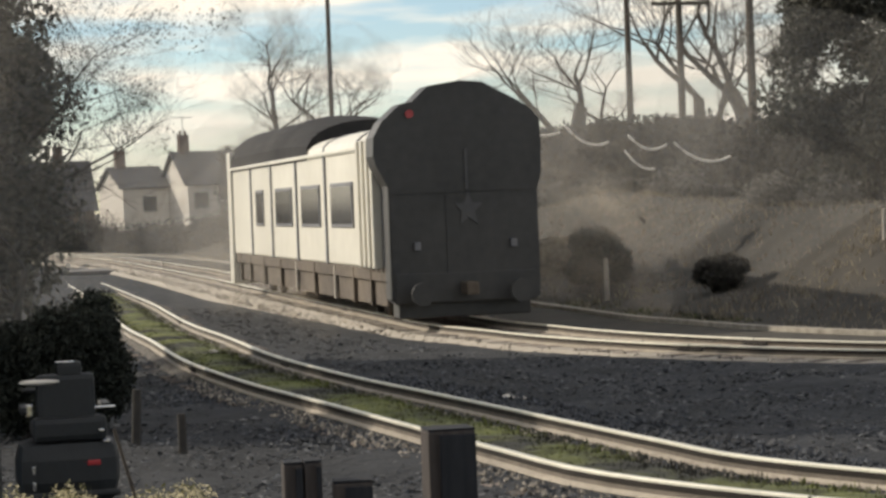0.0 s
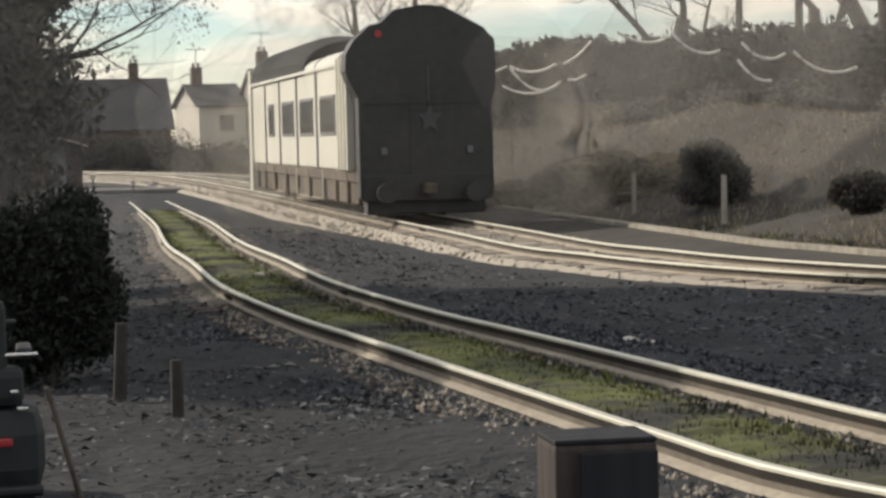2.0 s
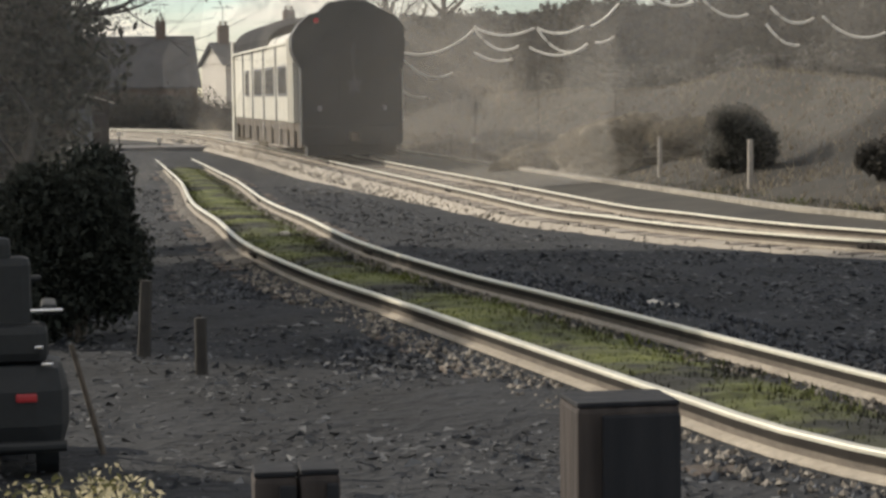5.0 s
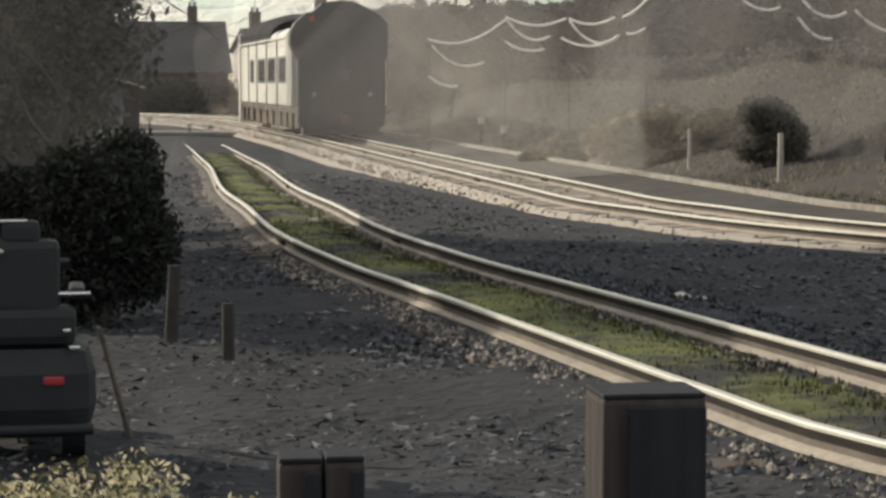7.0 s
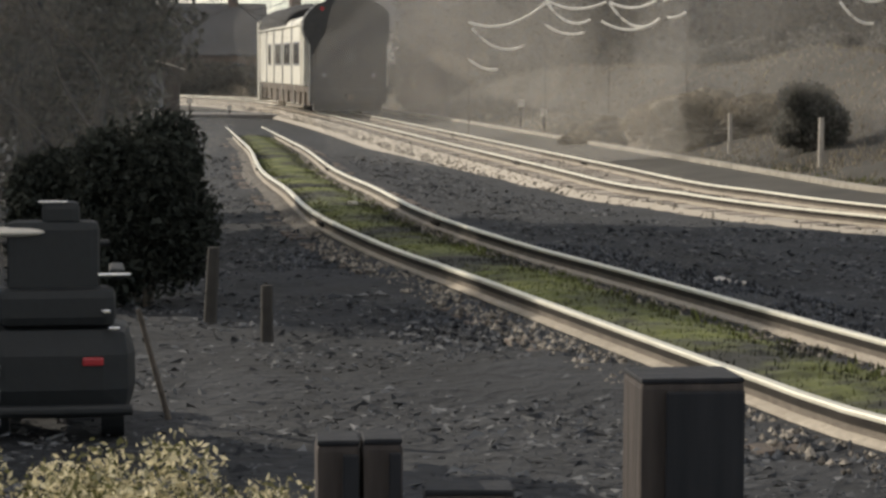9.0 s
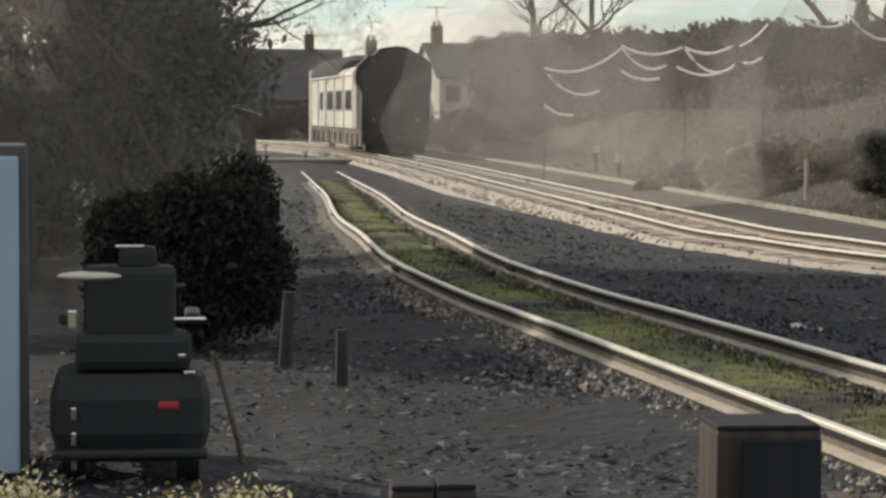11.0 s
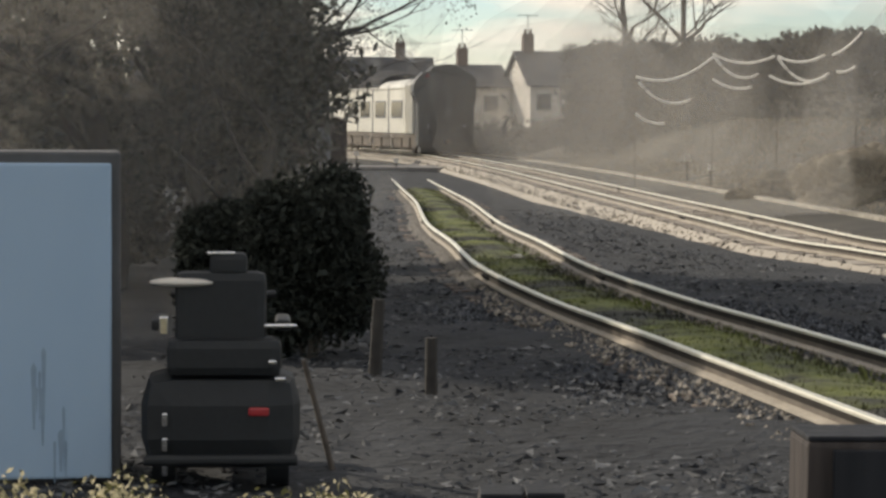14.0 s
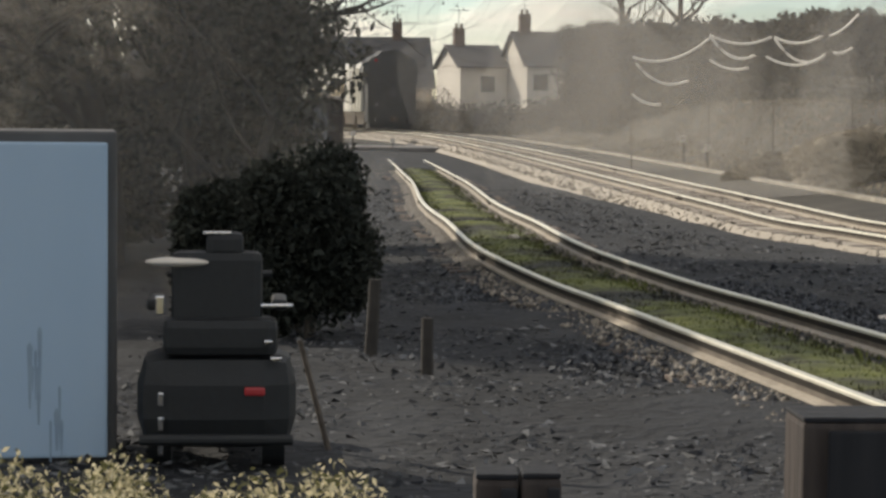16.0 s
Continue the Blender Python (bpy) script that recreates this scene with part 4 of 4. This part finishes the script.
def green_verge(rng):
    k = int(np.argmax(MAIN[:, 1] > rng.uniform(31, 62)))
    o = 3.7 + 1.7 * rng.random() ** 1.5
    p, q = MAIN[k], normals_main[k]
    j = rng.uniform(-0.4, 0.4)
    return (p[0] + q[0] * o - q[1] * j, p[1] + q[1] * o + q[0] * j, max(float(bank_rise(o)), 0.30 - 0.16 * (o - 3.7)))


tagged(new("green_verge_grass", blades("green_verge_grass", green_verge, 7000, 0.07, 0.012, "grass", 27, 0.8)), "rough olive-green grass beside the main line", "grass", kind="stuff")
tagged(new("verge_grass", blades("verge_grass", verge, 15000, 0.15, 0.014, "dry", 22, 0.9)), "dry straw-coloured grass on the verge", "grass", kind="stuff")


def mound(x0, y0, rx, ry, rz, seed):
    bm = bmesh.new()
    bmesh.ops.create_icosphere(bm, subdivisions=5, radius=1)
    for v in bm.verts:
        k = 1 + 0.30 * noise.noise(v.co * 1.5 + Vector((seed, 0, 0))) + 0.14 * noise.noise(v.co * 4) + 0.10 * noise.noise(v.co * 11)
        v.co = Vector((v.co.x * rx * k, v.co.y * ry * k, v.co.z * rz * k))
    t = thing("earth_mound", pose(x0, y0, gz(x0, y0)), "rough heap of dry earth and straw on the verge", "earth mound", "earth mounds")
    part("earth", bm, "dry", t)

    def on_heap(rng):
        a, u = rng.random() * 6.283, rng.random() ** 0.5
        return (rx * u * math.cos(a), ry * u * math.sin(a), rz * math.sqrt(1 - u * u * 0.95) * 0.95)

    child("straw", blades("straw", on_heap, 2600, 0.13, 0.010, "dry", seed, 1.0), t)


mound(5.4, 58.0, 1.9, 1.3, 1.25, 3)
mound(7.2, 57.0, 1.5, 1.1, 0.75, 8)
mound(3.6, 61.5, 1.3, 1.0, 0.8, 13)


def shed(x, y):
    t = thing("shed", pose(x, y, gz(x, y) - 0.05, 0, 0, 10), "dark timber shed with a pale sheet roof", "shed")
    part("wall", boxed(0, 0, 1.25, 3.6, 2.6, 2.5), "wood", t)
    part("roof", prism([(-2.1, 2.45), (-0.3, 3.05), (2.1, 2.30), (2.1, 2.22), (-0.3, 2.96), (-2.1, 2.36)], -1.6, 1.6), "concrete", t, "pale sheet roof")
    part("door", boxed(0.5, -1.32, 1.0, 0.9, 0.06, 2.0, 0.01), "grey", t)


shed(-17.7, 118)


def marker(x, y, h, label="small white marker post beside the track"):
    t = thing("marker_post", pose(x, y, gz(x, y)), label, "marker post", "white marker posts")
    part("post", boxed(0, 0, h / 2 - 0.1, 0.06, 0.05, h + 0.2, 0.01), "wood", t)
    part("plate", boxed(0, -0.045, h - 0.1, 0.22, 0.02, 0.24, 0.01), "white", t, "white plate")


marker(1.35, 80.0, 0.95)
marker(2.05, 76.0, 0.7)
marker(-13.5, 104.0, 0.9)
marker(-11.6, 103.5, 0.6)


def scrap(x, y, z, w, seed):
    bm = bmesh.new()
    bmesh.ops.create_icosphere(bm, subdivisions=2, radius=1)
    for v in bm.verts:
        k = 1 + 0.5 * noise.noise(v.co * 1.8 + Vector((seed, 0, 0)))
        v.co = Vector((v.co.x * w * k, v.co.y * w * 0.7 * k, v.co.z * w * 0.35 * k))
    ob = new("white_stone", mesh_of("white_stone", bm, "white"))
    ob.matrix_basis = pose(x, y, z)
    tagged(ob, "bright white stone lying on the ground", "stone", "white stones")


scrap(2.22, 21.0, gz(2.22, 21.0) + 0.06, 0.09, 1)
scrap(2.40, 20.9, gz(2.40, 20.9) + 0.05, 0.06, 2)
scrap(-1.86, 32.2, float(siding_head(32.2)) - 0.05, 0.08, 3)


def veil(name, alpha, colour, scale=0.7, low=0.35):
    m = bpy.data.materials.new(name)
    m.use_nodes = True
    n, l = m.node_tree.nodes, m.node_tree.links
    n.remove(n["Principled BSDF"])
    tr, di, tl = n.new("ShaderNodeBsdfTransparent"), n.new("ShaderNodeBsdfDiffuse"), n.new("ShaderNodeBsdfTranslucent")
    di.inputs[0].default_value = tl.inputs[0].default_value = (*colour, 1)
    ad, mi = n.new("ShaderNodeMixShader"), n.new("ShaderNodeMixShader")
    ad.inputs[0].default_value = 0.5
    l.new(di.outputs[0], ad.inputs[1])
    l.new(tl.outputs[0], ad.inputs[2])
    tx = n.new("ShaderNodeTexNoise")
    tx.inputs["Scale"].default_value, tx.inputs["Detail"].default_value = scale, 4
    co = n.new("ShaderNodeTexCoord")
    l.new(co.outputs["Object"], tx.inputs["Vector"])
    mr = n.new("ShaderNodeMapRange")
    mr.inputs[1].default_value, mr.inputs[2].default_value, mr.inputs[3].default_value, mr.inputs[4].default_value = low, 0.7, 0.0, alpha
    l.new(tx.outputs[0], mr.inputs[0])
    # thinner where the cloud curves away
    sp, rim, mul = n.new("ShaderNodeSeparateXYZ"), n.new("ShaderNodeMapRange"), n.new("ShaderNodeMath")
    rim.interpolation_type = "SMOOTHSTEP"
    rim.inputs[1].default_value, rim.inputs[2].default_value, rim.inputs[3].default_value, rim.inputs[4].default_value = -0.92, -0.12, 1.0, 0.0
    mul.operation = "MULTIPLY"
    l.new(co.outputs["Normal"], sp.inputs[0])
    l.new(sp.outputs[1], rim.inputs[0])
    l.new(mr.outputs[0], mul.inputs[0])
    l.new(rim.outputs[0], mul.inputs[1])
    l.new(mul.outputs[0], mi.inputs[0])
    l.new(tr.outputs[0], mi.inputs[1])
    l.new(ad.outputs[0], mi.inputs[2])
    l.new(mi.outputs[0], n["Material Output"].inputs[0])
    M[name] = m


veil("dust_veil", 0.24, (0.78, 0.68, 0.55), 0.8, 0.35)
veil("haze_veil", 0.2, (0.70, 0.66, 0.60), 0.15, 0.05)
veil("smoke_veil", 0.4, (0.42, 0.43, 0.43), 0.9, 0.47)


def cloud(name, puffs, mat, label, category):
    bm = bmesh.new()
    for (x, y, z, rx, ry, rz) in puffs:
        r = bmesh.ops.create_icosphere(bm, subdivisions=3, radius=1)
        for v in r["verts"]:
            k = 1 + 0.4 * noise.noise(v.co * 1.3 + Vector((x, y, z)))
            v.co = Vector((x + v.co.x * rx * k, y + v.co.y * ry * k, z + v.co.z * rz * k))
    # only the trailing side of each puff is kept, so that the veils stay thin
    bm.normal_update()
    bmesh.ops.delete(bm, geom=[f for f in bm.faces if f.normal.y > -0.05], context="FACES")
    ob = new(name, mesh_of(name, bm, mat, True))
    return tagged(ob, label, category, kind="stuff")


# dust raised along the train, in the train's own space
# still shells for haze; the last, before the evergreens, stands for lens glare
haze_cloud = cloud("haze_cloud", [(9.5, 52, 2.6, 7.5, 2, 4.2), (13.5, 44, 2.6, 6.0, 2, 4.2), (11.0, 66, 2.8, 6.5, 2, 4.2), (12.0, 78, 2.8, 6.5, 2, 4.4), (1.0, 54, 1.8, 4.4, 2, 3.8),
                                  (-1.0, 71, 2.0, 4.2, 2, 4.0), (2.5, 96, 2.4, 8.0, 2, 3.6), (-4.5, 101, 3.0, 6.0, 2, 4.2), (-5.0, 113, 3.0, 6.5, 2, 4.4), (-9.0, 20.6, 4.0, 6.8, 1, 6.0)],
                   "haze_veil", "thin added shells for dusty haze and lens glare", "dust haze")
dust_cloud = cloud("dust_cloud", [(-1.9, 1.5, 0.1, 0.6, 2.0, 0.35), (-1.9, 6, 0.1, 0.6, 2.5, 0.4), (-1.9, 12, 0.15, 0.7, 3, 0.45), (-2.6, 3, 0.1, 1.1, 3.5, 0.45), (-2.8, 9, 0.2, 1.2, 4.0, 0.6), (-2.6, 15, 0.3, 1.2, 4.0, 0.7), (-3.0, 21, 0.4, 1.5, 4.0, 0.8), (3.0, 0, 0.9, 1.0, 3, 1.1),
                                  (3.2, 4, 1.6, 1.4, 4, 1.7), (4.0, 10, 2.0, 2.0, 5, 2.2), (5.5, 16, 2.6, 2.6, 6, 2.6)], "dust_veil", "thin tan dust raised by the train", "dust")
rng_s = random.Random(77)
smoke_cloud = cloud("smoke_cloud", [(rng_s.uniform(-1.4, 1.4) + 0.3 * k, 24 + k * 2.2, 5.2 + 0.75 * k + rng_s.uniform(-0.3, 0.3), 0.9 + 0.18 * k, 1.6, 0.8 + 0.16 * k) for k in range(6)] + [(-0.4 + 0.5 * k, 9 + 3.2 * k, 5.6 + 0.5 * (k % 2), 1.1, 1.5, 0.9) for k in range(4)],
                    "smoke_veil", "thin grey smoke drifting over the train", "smoke")


def motions():
    walk(coach_rear, coach_rows(0.0))
    walk(dust_cloud, coach_rows(0.0))
    walk(smoke_cloud, coach_rows(0.0))


motions()
